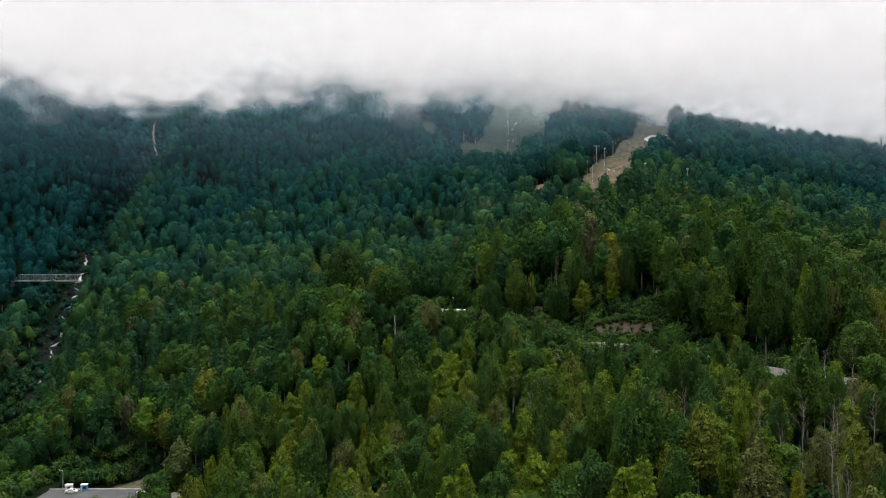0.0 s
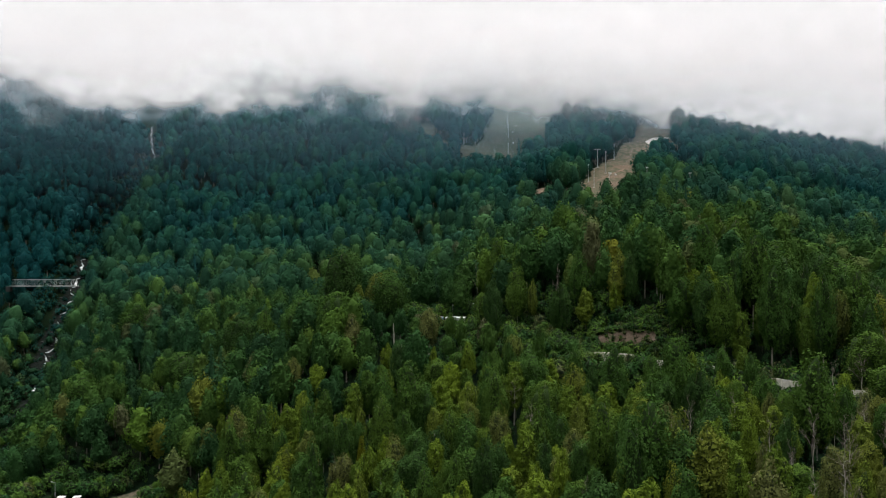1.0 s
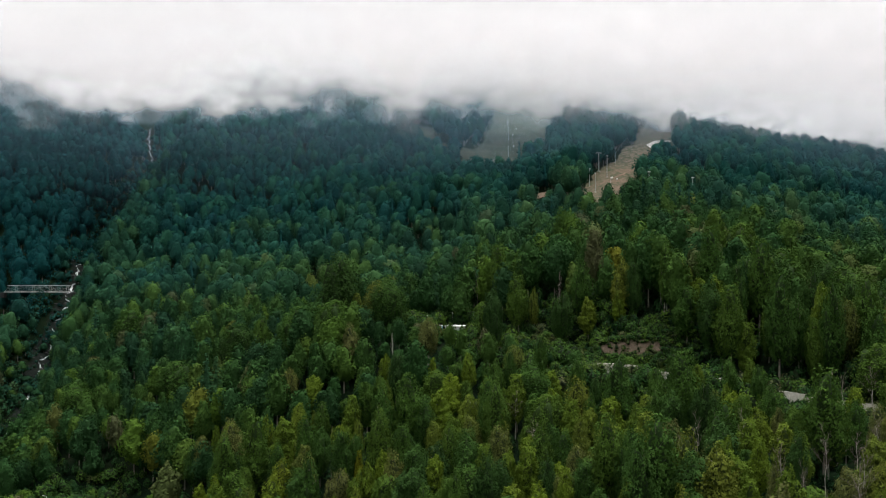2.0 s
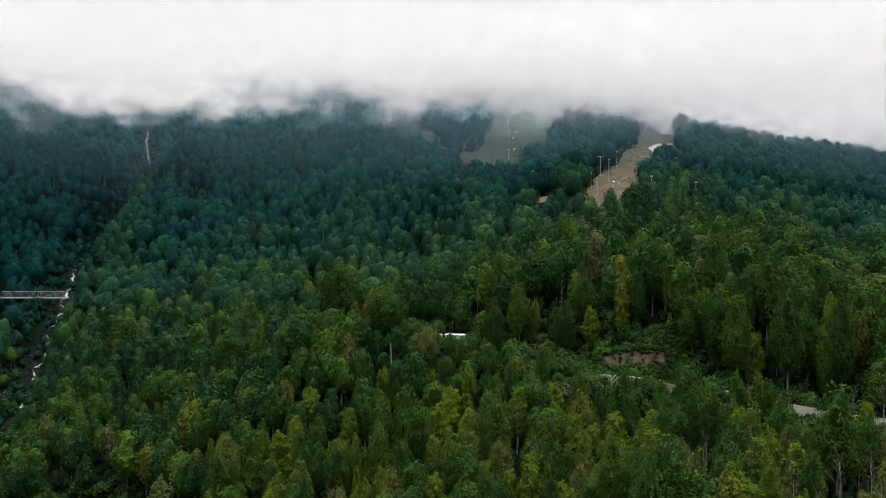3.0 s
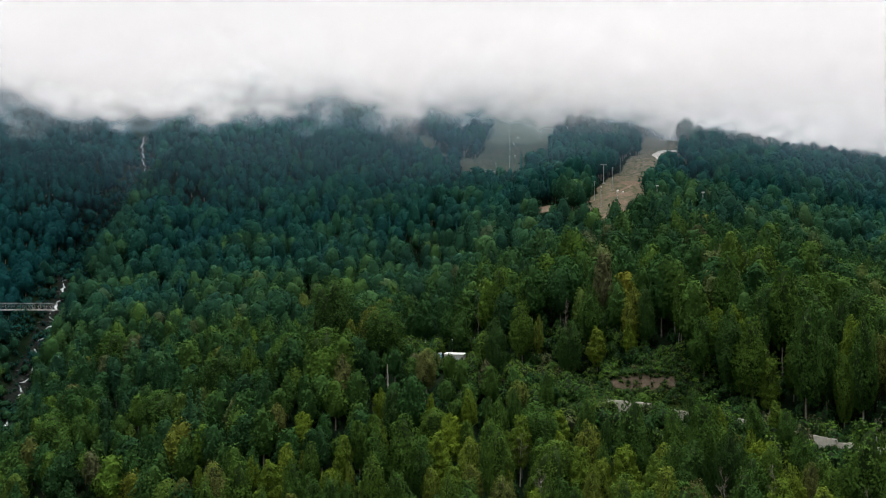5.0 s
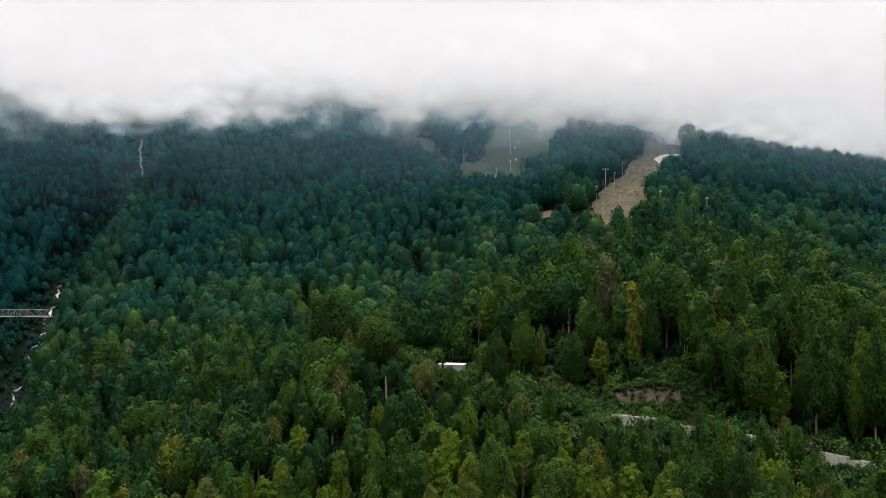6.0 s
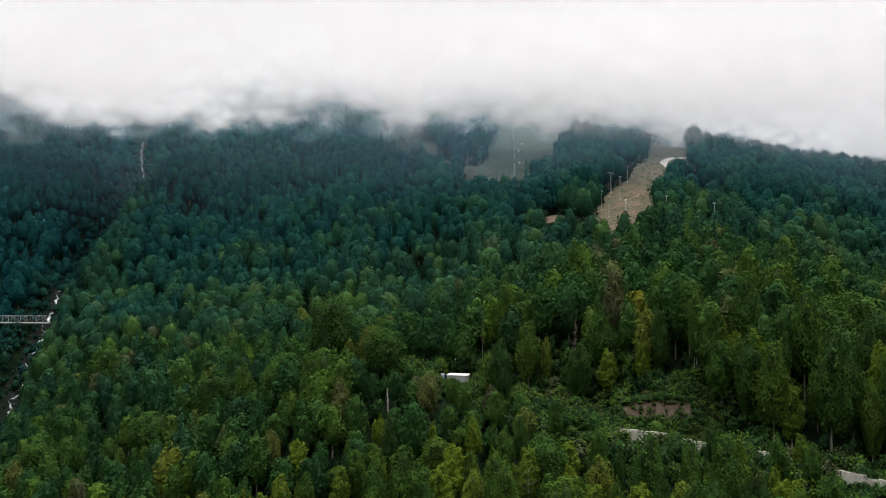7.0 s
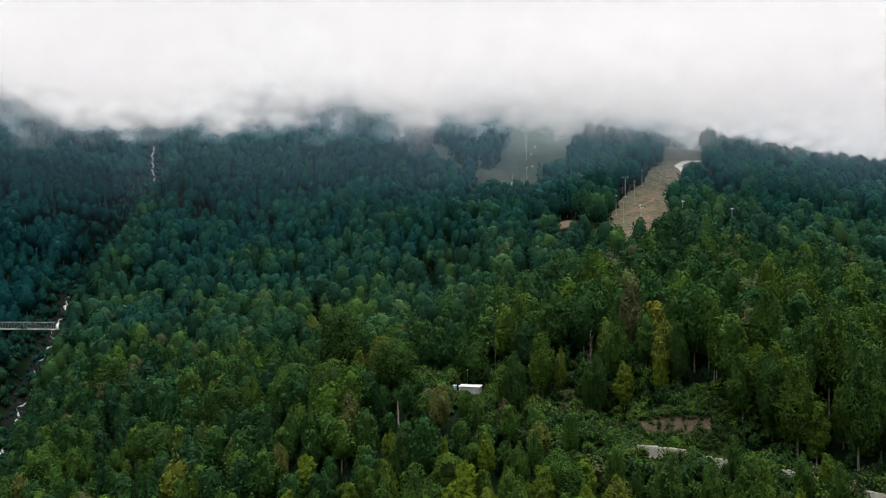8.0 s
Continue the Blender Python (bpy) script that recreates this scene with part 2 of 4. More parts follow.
# ---------------------------------------------------------------- mesh helpers
def mesh_from(name, verts, faces_flat, sizes, mats, smooth_faces=False, attrs=None, face_mat=None):
    me = bpy.data.meshes.new(name)
    verts, faces_flat, sizes = np.asarray(verts, np.float32), np.asarray(faces_flat, np.int32), np.asarray(sizes, np.int32)
    me.vertices.add(len(verts))
    me.vertices.foreach_set("co", verts.ravel())
    me.loops.add(len(faces_flat))
    me.loops.foreach_set("vertex_index", faces_flat)
    me.polygons.add(len(sizes))
    me.polygons.foreach_set("loop_start", np.r_[0, np.cumsum(sizes)[:-1]].astype(np.int32))
    if smooth_faces:
        me.polygons.foreach_set("use_smooth", np.ones(len(sizes), bool))
    if face_mat is not None:
        me.polygons.foreach_set("material_index", np.asarray(face_mat, np.int32))
    for m in mats:
        me.materials.append(m)
    me.update(calc_edges=True)
    for key, vals in (attrs or {}).items():
        a = me.attributes.new(key, "FLOAT", "FACE" if len(vals) == len(sizes) else "POINT")
        a.data.foreach_set("value", np.asarray(vals, np.float32))
    return me


def part(name, bm, mat, parent, label=""):
    me = bpy.data.meshes.new(name)
    bm.to_mesh(me)
    bm.free()
    me.materials.append(mat)
    ob = new(name, me)
    ob.parent = parent
    if label:
        tagged(ob, label)
    return ob


def box(bm, centre, size, turn=None, bevel=0.0):
    r = bmesh.ops.create_cube(bm, size=1.0)
    m = Matrix.Translation(centre) @ (turn or Matrix()) @ Matrix.Diagonal((*size, 1))
    bmesh.ops.transform(bm, matrix=m, verts=r["verts"])
    if bevel:
        es = list({e for v in r["verts"] for e in v.link_edges})
        bmesh.ops.bevel(bm, geom=es, offset=bevel, segments=2, affect="EDGES")


def rod(bm, a, b, r0, r1, sides=6):
    a, b = Vector(a), Vector(b)
    d = b - a
    m = Matrix.Translation((a + b) / 2) @ d.to_track_quat("Z", "Y").to_matrix().to_4x4()
    bmesh.ops.create_cone(bm, cap_ends=True, segments=sides, radius1=r0, radius2=r1, depth=d.length, matrix=m)


def zland(x, y):
    return float(land(np.array([x]), np.array([y]))[0])


# ---------------------------------------------------------------- ground
def axis(lo, hi, step, reach):
    inner = np.arange(lo, hi + 1e-6, step)
    grow = np.cumsum(step * 1.35 ** np.arange(1, 40))
    grow = grow[grow < reach]
    return np.r_[lo - grow[::-1], inner, hi + grow]


gx, gy = axis(-460, 460, 5.0, 4200), axis(90, 960, 5.0, 4000)
# a closer mesh over the bench and its bank
gx, gy = np.unique(np.r_[gx, np.arange(41.25, 94, 1.25)]), np.unique(np.r_[gy, np.arange(281.25, 320, 1.25)])
GX, GY = np.meshgrid(gx, gy)
GZ = land(GX, GY)
nx, ny = len(gx), len(gy)
idx = np.arange(nx * ny).reshape(ny, nx)
quads = np.stack([idx[:-1, :-1], idx[:-1, 1:], idx[1:, 1:], idx[1:, :-1]], -1).reshape(-1, 4)
flat_x, flat_y = GX.ravel(), GY.ravel()
bare = np.zeros(flat_x.shape)
for ex, ey, er in ((68, 550, 14), (66, 535, 12), (57.5, 303.0, 3.2), (63, 301.4, 3.8), (69, 299.8, 3.8), (74.5, 298.4, 3.0), (92, 484, 9), (104, 500, 9), (112, 548, 9), (108, 525, 8), (128, 590, 8)):
    bare = np.maximum(bare, 1 - smooth(er * 0.6, er * 1.5, np.hypot(flat_x - ex, (flat_y - ey) * (2.6 if ey < 320 else 1.6))))
herbs = (1 - smooth(7, 15, off_line(flat_x, flat_y, BENCH)[0])) * (flat_x > 10) * (flat_x < 100)
herbs = np.maximum(herbs, (np.abs(flat_x - 66) < 17) * (flat_y > 290) * (flat_y < 308) * 1.0)
wet = 1 - smooth(2.5, 8, off_line(flat_x, flat_y, STREAM)[0] + 3.0 * waves(flat_x, flat_y, 22, 9))


def ground_material():
    m, t, o = material("mountainside_soil")
    g = t.nodes.new("ShaderNodeNewGeometry")
    pos = g.outputs["Position"]
    big, fine = noise_node(t, 0.06, 5.0, 0.6, pos), noise_node(t, 0.9, 5.0, 0.65, pos)
    # forest floor darker than real humus: the trees' deep shade is painted in
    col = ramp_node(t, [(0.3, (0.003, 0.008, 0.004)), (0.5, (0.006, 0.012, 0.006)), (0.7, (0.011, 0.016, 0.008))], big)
    turf = noise_node(t, 0.3, 6.0, 0.68, pos)
    grass = ramp_node(t, [(0.36, (0.040, 0.054, 0.028)), (0.48, (0.078, 0.075, 0.050)), (0.62, (0.135, 0.104, 0.082))], turf)
    soil = ramp_node(t, [(0.3, (0.075, 0.060, 0.043)), (0.5, (0.120, 0.092, 0.068)), (0.7, (0.185, 0.142, 0.108))], fine)
    stone = ramp_node(t, [(0.3, (0.006, 0.009, 0.008)), (0.5, (0.011, 0.014, 0.012)), (0.72, (0.026, 0.029, 0.027))], fine)
    meadow = ramp_node(t, [(0.3, (0.034, 0.048, 0.032)), (0.5, (0.052, 0.060, 0.042)), (0.7, (0.075, 0.070, 0.054))], big)
    herb = ramp_node(t, [(0.3, (0.020, 0.038, 0.010)), (0.55, (0.040, 0.056, 0.014)), (0.7, (0.062, 0.060, 0.024))], fine)
    for key, layer in (("herb", herb), ("open", grass), ("meadow", meadow), ("bare", soil), ("wet", stone)):
        at = t.nodes.new("ShaderNodeAttribute")
        at.attribute_name = key
        edge = math_node(t, "ADD", at.outputs["Fac"], math_node(t, "MULTIPLY", math_node(t, "SUBTRACT", fine, 0.5), 0.6))
        edge = math_node(t, "MULTIPLY", math_node(t, "SUBTRACT", edge, 0.4), 5.0, True)
        col = mix_node(t, edge, col, layer)
    p = t.nodes.new("ShaderNodeBsdfPrincipled")
    p.inputs["Roughness"].default_value, p.inputs["Specular IOR Level"].default_value = 1.0, 0.0
    t.links.new(col, p.inputs["Base Color"])
    b = t.nodes.new("ShaderNodeBump")
    b.inputs["Strength"].default_value, b.inputs["Distance"].default_value = 0.8, 0.5
    t.links.new(fine, b.inputs["Height"])
    t.links.new(b.outputs[0], p.inputs["Normal"])
    t.links.new(p.outputs[0], o.inputs[0])
    return m


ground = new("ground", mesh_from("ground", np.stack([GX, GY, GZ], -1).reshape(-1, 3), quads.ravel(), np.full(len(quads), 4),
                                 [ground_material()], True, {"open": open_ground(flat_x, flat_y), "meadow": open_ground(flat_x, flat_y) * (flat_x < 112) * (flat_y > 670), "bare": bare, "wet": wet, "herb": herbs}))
tagged(ground, "steep mountainside of forest floor with painted shade, grass and gully rock", "ground", kind="structure")


# ---------------------------------------------------------------- cloud
# along the ridge from x = -500 to 500: 0.5 is the mean height of the base, more is lower
MIST = 0.032
SAG = [(0.0, 0.42), (0.10, 0.43), (0.17, 0.48), (0.23, 0.58), (0.28, 0.57), (0.33, 0.46), (0.38, 0.46), (0.43, 0.45), (0.455, 0.56), (0.472, 0.63), (0.49, 0.52), (0.53, 0.51), (0.58, 0.60),
       (0.625, 0.62), (0.66, 0.57), (0.80, 0.72), (0.88, 0.85), (1.0, 0.93)]


def cloud_material(name, base, depth, dense, seed):
    m, t, o = material(name)
    g = t.nodes.new("ShaderNodeNewGeometry")
    mp = t.nodes.new("ShaderNodeMapping")
    mp.inputs["Location"].default_value, mp.inputs["Scale"].default_value = (seed * 37.0, seed * 11.0, seed * 5.0), (0.7, 1.0, 1.0)
    t.links.new(g.outputs["Position"], mp.inputs[0])
    sp = t.nodes.new("ShaderNodeSeparateXYZ")
    t.links.new(g.outputs["Position"], sp.inputs[0])
    big = math_node(t, "MULTIPLY", math_node(t, "SUBTRACT", noise_node(t, 0.012, 3.0, 0.5, mp.outputs[0]), 0.5), 90.0)
    small = math_node(t, "MULTIPLY", math_node(t, "SUBTRACT", noise_node(t, 0.045, 2.5, 0.5, mp.outputs[0]), 0.5), 55.0)
    h = math_node(t, "ADD", math_node(t, "ADD", sp.outputs[2], big), small)
    # how far the bank sags below its mean along the ridge: wisps over the gully and the ski run, low in the east
    along = math_node(t, "DIVIDE", math_node(t, "ADD", sp.outputs[0], 500.0), 1000.0, True)
    sag = ramp_node(t, [(p, (v, v, v)) for p, v in SAG], along, "B_SPLINE")
    h = math_node(t, "ADD", h, math_node(t, "MULTIPLY", math_node(t, "SUBTRACT", sag, 0.5), 120.0))
    k = math_node(t, "DIVIDE", math_node(t, "SUBTRACT", h, base), depth, True)
    k = ramp_node(t, [(0.0, (0, 0, 0)), (1.0, (1, 1, 1))], k, "EASE")
    top = math_node(t, "DIVIDE", math_node(t, "SUBTRACT", 345.0 if dense < 1 else 376.0, sp.outputs[2]), 95.0, True)
    a = math_node(t, "MULTIPLY", math_node(t, "MULTIPLY", k, top), dense)
    # thin mist hanging below the bank
    mist = math_node(t, "DIVIDE", math_node(t, "SUBTRACT", sp.outputs[2], 95.0), 90.0, True)
    mist = math_node(t, "MULTIPLY", math_node(t, "MULTIPLY", mist, mist), MIST)
    # thinner in the west than over the ski runs
    mist = math_node(t, "MULTIPLY", mist, ramp_node(t, [(0.36, (0.45, 0.45, 0.45)), (0.52, (1, 1, 1))], along))
    tone = mix_node(t, math_node(t, "MULTIPLY", k, 2.2, True), (0.40, 0.66, 0.88), (0.86, 0.845, 0.865))
    a = math_node(t, "MAXIMUM", a, mist)
    d = t.nodes.new("ShaderNodeBsdfDiffuse")
    t.links.new(tone, d.inputs[0])
    tl = t.nodes.new("ShaderNodeBsdfTranslucent")
    t.links.new(tone, tl.inputs[0])
    tp = t.nodes.new("ShaderNodeBsdfTransparent")
    m1, m2 = t.nodes.new("ShaderNodeMixShader"), t.nodes.new("ShaderNodeMixShader")
    m1.inputs[0].default_value = 0.6
    t.links.new(d.outputs[0], m1.inputs[1])
    t.links.new(tl.outputs[0], m1.inputs[2])
    t.links.new(a, m2.inputs[0])
    t.links.new(tp.outputs[0], m2.inputs[1])
    t.links.new(m1.outputs[0], m2.inputs[2])
    t.links.new(m2.outputs[0], o.inputs[0])
    return m


CLOUDS = [(560, 220, 55, 0.24), (610, 218, 48, 0.24), (650, 216, 44, 0.24), (690, 216, 44, 0.24), (725, 217, 42, 0.24), (756, 220, 42, 0.24), (784, 224, 44, 1.0)]


def cloud_sheet(y, seed):
    """One billow of the bank: a wavy curtain that leans out towards the valley as it rises."""
    us, vs = np.linspace(-900, 900, 91), np.linspace(90, 350 if seed < 6 else 390, 16)
    U, V = np.meshgrid(us, vs)
    Y = y + 6 * waves(U, V * 2, 220, 20 + seed) - 0.55 * (V - 150)
    n, k = len(us), np.arange(U.size).reshape(U.shape)
    q = np.stack([k[:-1, :-1], k[:-1, 1:], k[1:, 1:], k[1:, :-1]], -1).reshape(-1, 4)
    return np.stack([U, Y, V], -1).reshape(-1, 3), q


for i, (y, base, depth, dense) in enumerate(CLOUDS):
    v, q = cloud_sheet(y + 38, i)
    ob = new("low_cloud", mesh_from("low_cloud", v, q.ravel(), np.full(len(q), 4), [cloud_material("cloud_vapour", base, depth, dense, i)], True))
    tagged(ob, "low white cloud hanging over the mountain top", "cloud", "low clouds", "stuff")


# ---------------------------------------------------------------- trees
def ball(level):
    b = bmesh.new()
    bmesh.ops.create_icosphere(b, subdivisions=level, radius=1.0)
    v, f = np.array([p.co[:] for p in b.verts]), np.array([[p.index for p in q.verts] for q in b.faces])
    b.free()
    return v, f


BALL = {1: ball(1), 2: ball(2)}


def crown(seed, lobes, leaves, leaf, height=20.0, spread=5.0, low=0.2, tip=0.3, tiers=0.0, level=2, core=0.62, rough=1.0):
    """A broadleaf crown: wide below the middle, drawn in to a dome (tip 0) or a point (tip 1), swelling into lobes and, for some
    kinds, into tiers; a dense heart with loose sprays of leaves standing off it. Returns vertices, triangles and which of these are
    the heart's, about the foot of the tree."""
    r = np.random.RandomState(seed)
    knobs = r.normal(size=(lobes, 3)) * (1, 1, 0.8) + (0, 0, 0.25)
    knobs /= np.linalg.norm(knobs, axis=1)[:, None]
    swell, sharp = r.uniform(0.10, 0.42, lobes) * rough, r.uniform(9, 34, lobes)
    lean = r.uniform(-0.05, 0.05, 2) * height
    deep, phase, belt = height * (1 - low), r.uniform(0, 6.28), 0.42 - 0.14 * tip

    def girth(k):
        up_ = np.clip((k - belt) / (1 - belt), 0, 1)
        dome = (1 - tip) * np.sqrt(np.clip(1 - up_**2.1, 0, 1)) + tip * (1 - up_) ** 0.85
        return np.where(k < belt, 0.42 + 0.58 * np.sin(np.clip(k / belt, 0, 1) * 1.57), dome)

    def shape(k, a, reach):
        """Points of the surface at the heights k (0 to 1) and bearings a, and how the surface faces there."""
        g = girth(k)
        d = np.stack([np.cos(a) * g, np.sin(a) * g, 1.7 * (k - 0.45)], -1)
        d /= np.linalg.norm(d, axis=1)[:, None] + 1e-6
        near = d @ knobs.T
        bump = swell * np.exp(sharp * (near - 1))
        best = bump.argmax(1)
        size = bump.max(1)
        grow = 1.0 - 0.24 * rough + size + tiers * np.sin(k * deep * 2.4 + 1.6 * np.sin(a + phase) + phase)
        rad = spread * g * grow * reach
        z = height * low + deep * k * (0.88 + 0.34 * size) * np.where(k > 0.5, 0.9 + 0.1 * reach, 1)
        p = np.stack([rad * np.cos(a) + lean[0] * k, rad * np.sin(a) + lean[1] * k, z], -1)
        slope = (girth(np.clip(k - 0.03, 0, 1)) - girth(np.clip(k + 0.03, 0, 1))) / 0.06 * spread / deep
        n = np.stack([np.cos(a), np.sin(a), slope - tiers * 8 * np.cos(k * deep * 2.4 + 1.6 * np.sin(a + phase) + phase)], -1)
        n /= np.linalg.norm(n, axis=1)[:, None]
        pull = knobs[best] - d * near[np.arange(len(d)), best][:, None]
        return p, n - pull * (size * sharp[best])[:, None] * 1.1

    bv, bf = BALL[level]
    heart, _ = shape((bv[:, 2] + 1) / 2 * 0.97, np.arctan2(bv[:, 1], bv[:, 0]), r.uniform(core - 0.06, core + 0.06, len(bv)))
    k = r.uniform(0, 1, leaves * 4)
    k = k[r.uniform(0, 1, len(k)) < girth(k) * np.where(k < 0.25, 0.35 + 2.6 * k, 1) + 0.12][:leaves]
    n = len(k)
    c, nrm = shape(k, r.uniform(0, 6.283, n), 0.72 + 0.40 * r.uniform(0, 1, n) ** 0.6)
    nrm = nrm / (np.linalg.norm(nrm, axis=1)[:, None] + 1e-6) + (0, 0, 0.05) + r.normal(scale=0.30 * rough, size=c.shape)
    nrm /= np.linalg.norm(nrm, axis=1)[:, None]
    side = np.cross(nrm, r.normal(size=c.shape))
    side /= np.linalg.norm(side, axis=1)[:, None]
    along = np.cross(nrm, side)
    w, l = leaf * r.uniform(0.55, 1.35, (n, 1)), leaf * r.uniform(0.55, 1.35, (n, 1))
    spray = np.stack([c - side * w * 0.55, c + side * w * 0.55, c + along * l], 1)
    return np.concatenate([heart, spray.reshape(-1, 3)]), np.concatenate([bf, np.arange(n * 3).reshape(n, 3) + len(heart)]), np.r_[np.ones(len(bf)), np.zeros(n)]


def full_crown(seed, heads, leaves, leaf, height=20.0, spread=5.0, low=0.12, tip=0.3, tiers=0.0, rough=1.0, core=0.48):
    """An uneven crown of several limbs' heads that grow into one another, the tallest near the middle, the others its shoulders."""
    r = np.random.RandomState(seed)
    V, T, I = [], [], []
    count, start = 0, r.uniform(0, 6.28)
    for i in range(heads):
        if i == 0:
            h, w, off, lo, n = height, spread * 0.78, 0.0, low, leaves * (0.46 if heads > 1 else 1)
        else:
            h, w = height * r.uniform(0.70, 0.93), spread * r.uniform(0.50, 0.66)
            off, lo, n = spread * r.uniform(0.34, 0.48), low + r.uniform(0.0, 0.12), leaves * 0.54 / (heads - 1)
        a = start + i * 2.4 + r.uniform(-0.4, 0.4)
        v, t, inner = crown(seed * 17 + i, 22, int(n), leaf, h, w, lo, tip, tiers, 2, core, rough)
        V.append(v + (off * np.cos(a), off * np.sin(a), 0))
        T.append(t + count)
        I.append(inner)
        count += len(v)
    return np.concatenate(V), np.concatenate(T), np.concatenate(I)


def fir(seed, cards, card_size, height=22.0, spread=3.2):
    """A fir: tiers of drooping boughs round a narrow heart."""
    r = np.random.RandomState(seed)
    k = r.uniform(0, 1, cards) ** 0.75
    a = r.uniform(0, 2 * np.pi, cards)
    rad = spread * (1 - k) * r.uniform(0.55, 1.05, cards) + 0.25
    z = height * (0.14 + 0.86 * k)
    c = np.stack([rad * np.cos(a), rad * np.sin(a), z], -1)
    out_ = np.stack([np.cos(a), np.sin(a), np.full(cards, -0.45)], -1)
    side = np.stack([-np.sin(a), np.cos(a), r.normal(scale=0.2, size=cards)], -1)
    w = card_size * r.uniform(0.7, 1.2, (cards, 1)) * (0.45 + 0.55 * (1 - k[:, None]))
    quad = np.stack([c - side * w * 0.6, c + side * w * 0.6, c + out_ * w * 0.9], 1)
    n = 7
    ring = np.stack([np.cos(np.arange(n) * 2 * np.pi / n), np.sin(np.arange(n) * 2 * np.pi / n), np.zeros(n)], -1) * spread * 0.62
    heart = np.concatenate([ring + (0, 0, height * 0.12), [(0, 0, height * 0.97)]])
    tri = np.array([(i, (i + 1) % n, n) for i in range(n)])
    return np.concatenate([heart, quad.reshape(-1, 3)]), np.concatenate([tri, np.arange(cards * 3).reshape(cards, 3) + len(heart)]), np.r_[np.ones(n), np.zeros(cards)]


def stand(templates, xs, ys, zs, pick, scale, wide, turn, tint, haze_firs, heart_shade=1.0):
    """Plant one mesh of many trees from a few tree shapes. Returns vertices, triangles and each triangle's tint, haze
    and fir share, and painted heart shade.
    """
    V, F, TI, FI, IN = [], [], [], [], []
    count = 0
    for i in range(len(templates)):
        tv, tt, inner = templates[i]
        sel = np.nonzero(pick == i)[0]
        if not len(sel):
            continue
        c, s = np.cos(turn[sel])[:, None], np.sin(turn[sel])[:, None]
        w, h = wide[sel][:, None], scale[sel][:, None]
        X = (tv[None, :, 0] * c - tv[None, :, 1] * s) * w + xs[sel][:, None]
        Y = (tv[None, :, 0] * s + tv[None, :, 1] * c) * w + ys[sel][:, None]
        Z = tv[None, :, 2] * h + zs[sel][:, None]
        V.append(np.stack([X, Y, Z], -1).reshape(-1, 3))
        F.append((tt[None] + (count + np.arange(len(sel)) * len(tv))[:, None, None]).reshape(-1))
        TI.append(np.repeat(tint[sel], len(tt)))
        FI.append(np.repeat(haze_firs[sel], len(tt)))
        IN.append(np.tile(inner * heart_shade, len(sel)))
        count += len(tv) * len(sel)
    F = np.concatenate(F)
    return np.concatenate(V), F, np.full(len(F) // 3, 3), {"tint": np.concatenate(TI), "fir": np.concatenate(FI), "inner": np.concatenate(IN)}


def tree_height(x, y):
    """How tall the forest stands: shrubs on the bench, tall beeches above it."""
    h = 19.0 + 2.5 * waves(x, y, 60, 12)
    d, _ = off_line(x, y, BENCH)
    behind = y - np.interp(x, BENCH[:, 0], BENCH[:, 1])
    on = (x > -30) & (x < 300)
    h = np.where(on & (behind > 0) & (d < 80) & (x > 10), 25.0, h)
    h = np.where(on & (behind > 0) & (d < np.where(x > 95, 8, 13)), 6.0, h)
    h = np.where(on & (behind <= 0) & (d < 16), 7.0, h)
    h = np.where(on & (behind <= 0) & (d >= 16) & (d < 40), 12.5, h)
    dp = np.hypot((x - PARK[0]) / 1.5, y - PARK[1])
    h = np.where((dp < 25) | ((dp < 44) & (y < PARK[1] - 8)), 6.0, h)
    # low growth below the earth slip beside the ski run, and below the run itself
    h = np.where(np.hypot((x - 65) / 0.9, (y - 521) / 1.7) < 14, 3.6, h)
    h = np.where(np.hypot((x - 90) / 1.2, (y - 458) / 1.2) < 15, 13.5, h)
    # the woods are young before the platform
    h = np.where((np.abs(x - 33) < 26) & (y > 640) & (y < 684), 9.0, h)
    # low growth before the hut and round the dead trunk
    h = np.where((np.abs(x - 5) < 7) & (y > 300) & (y < 322), 11.0, h)
    h = np.where((np.abs(x - 5) < 7.5) & (y >= 322) & (y < 357), 3.0, h)
    h = np.where((np.abs(x + 18.5) < 5) & (y > 296) & (y < 324), 9.0, h)
    # the woods open round two masts
    h = np.where((np.hypot((x - 122) / 0.8, (y - 490) / 1.5) < 9) | (np.hypot((x - 141) / 0.8, (y - 470) / 1.5) < 9), 6.0, h)
    ds, _ = off_line(x, y, STREAM)
    west = x < np.interp(y, STREAM[:, 1], STREAM[:, 0])
    return h * (0.32 + 0.68 * smooth(3, np.where(west, 20, 15), ds))


rng = np.random.RandomState(7)

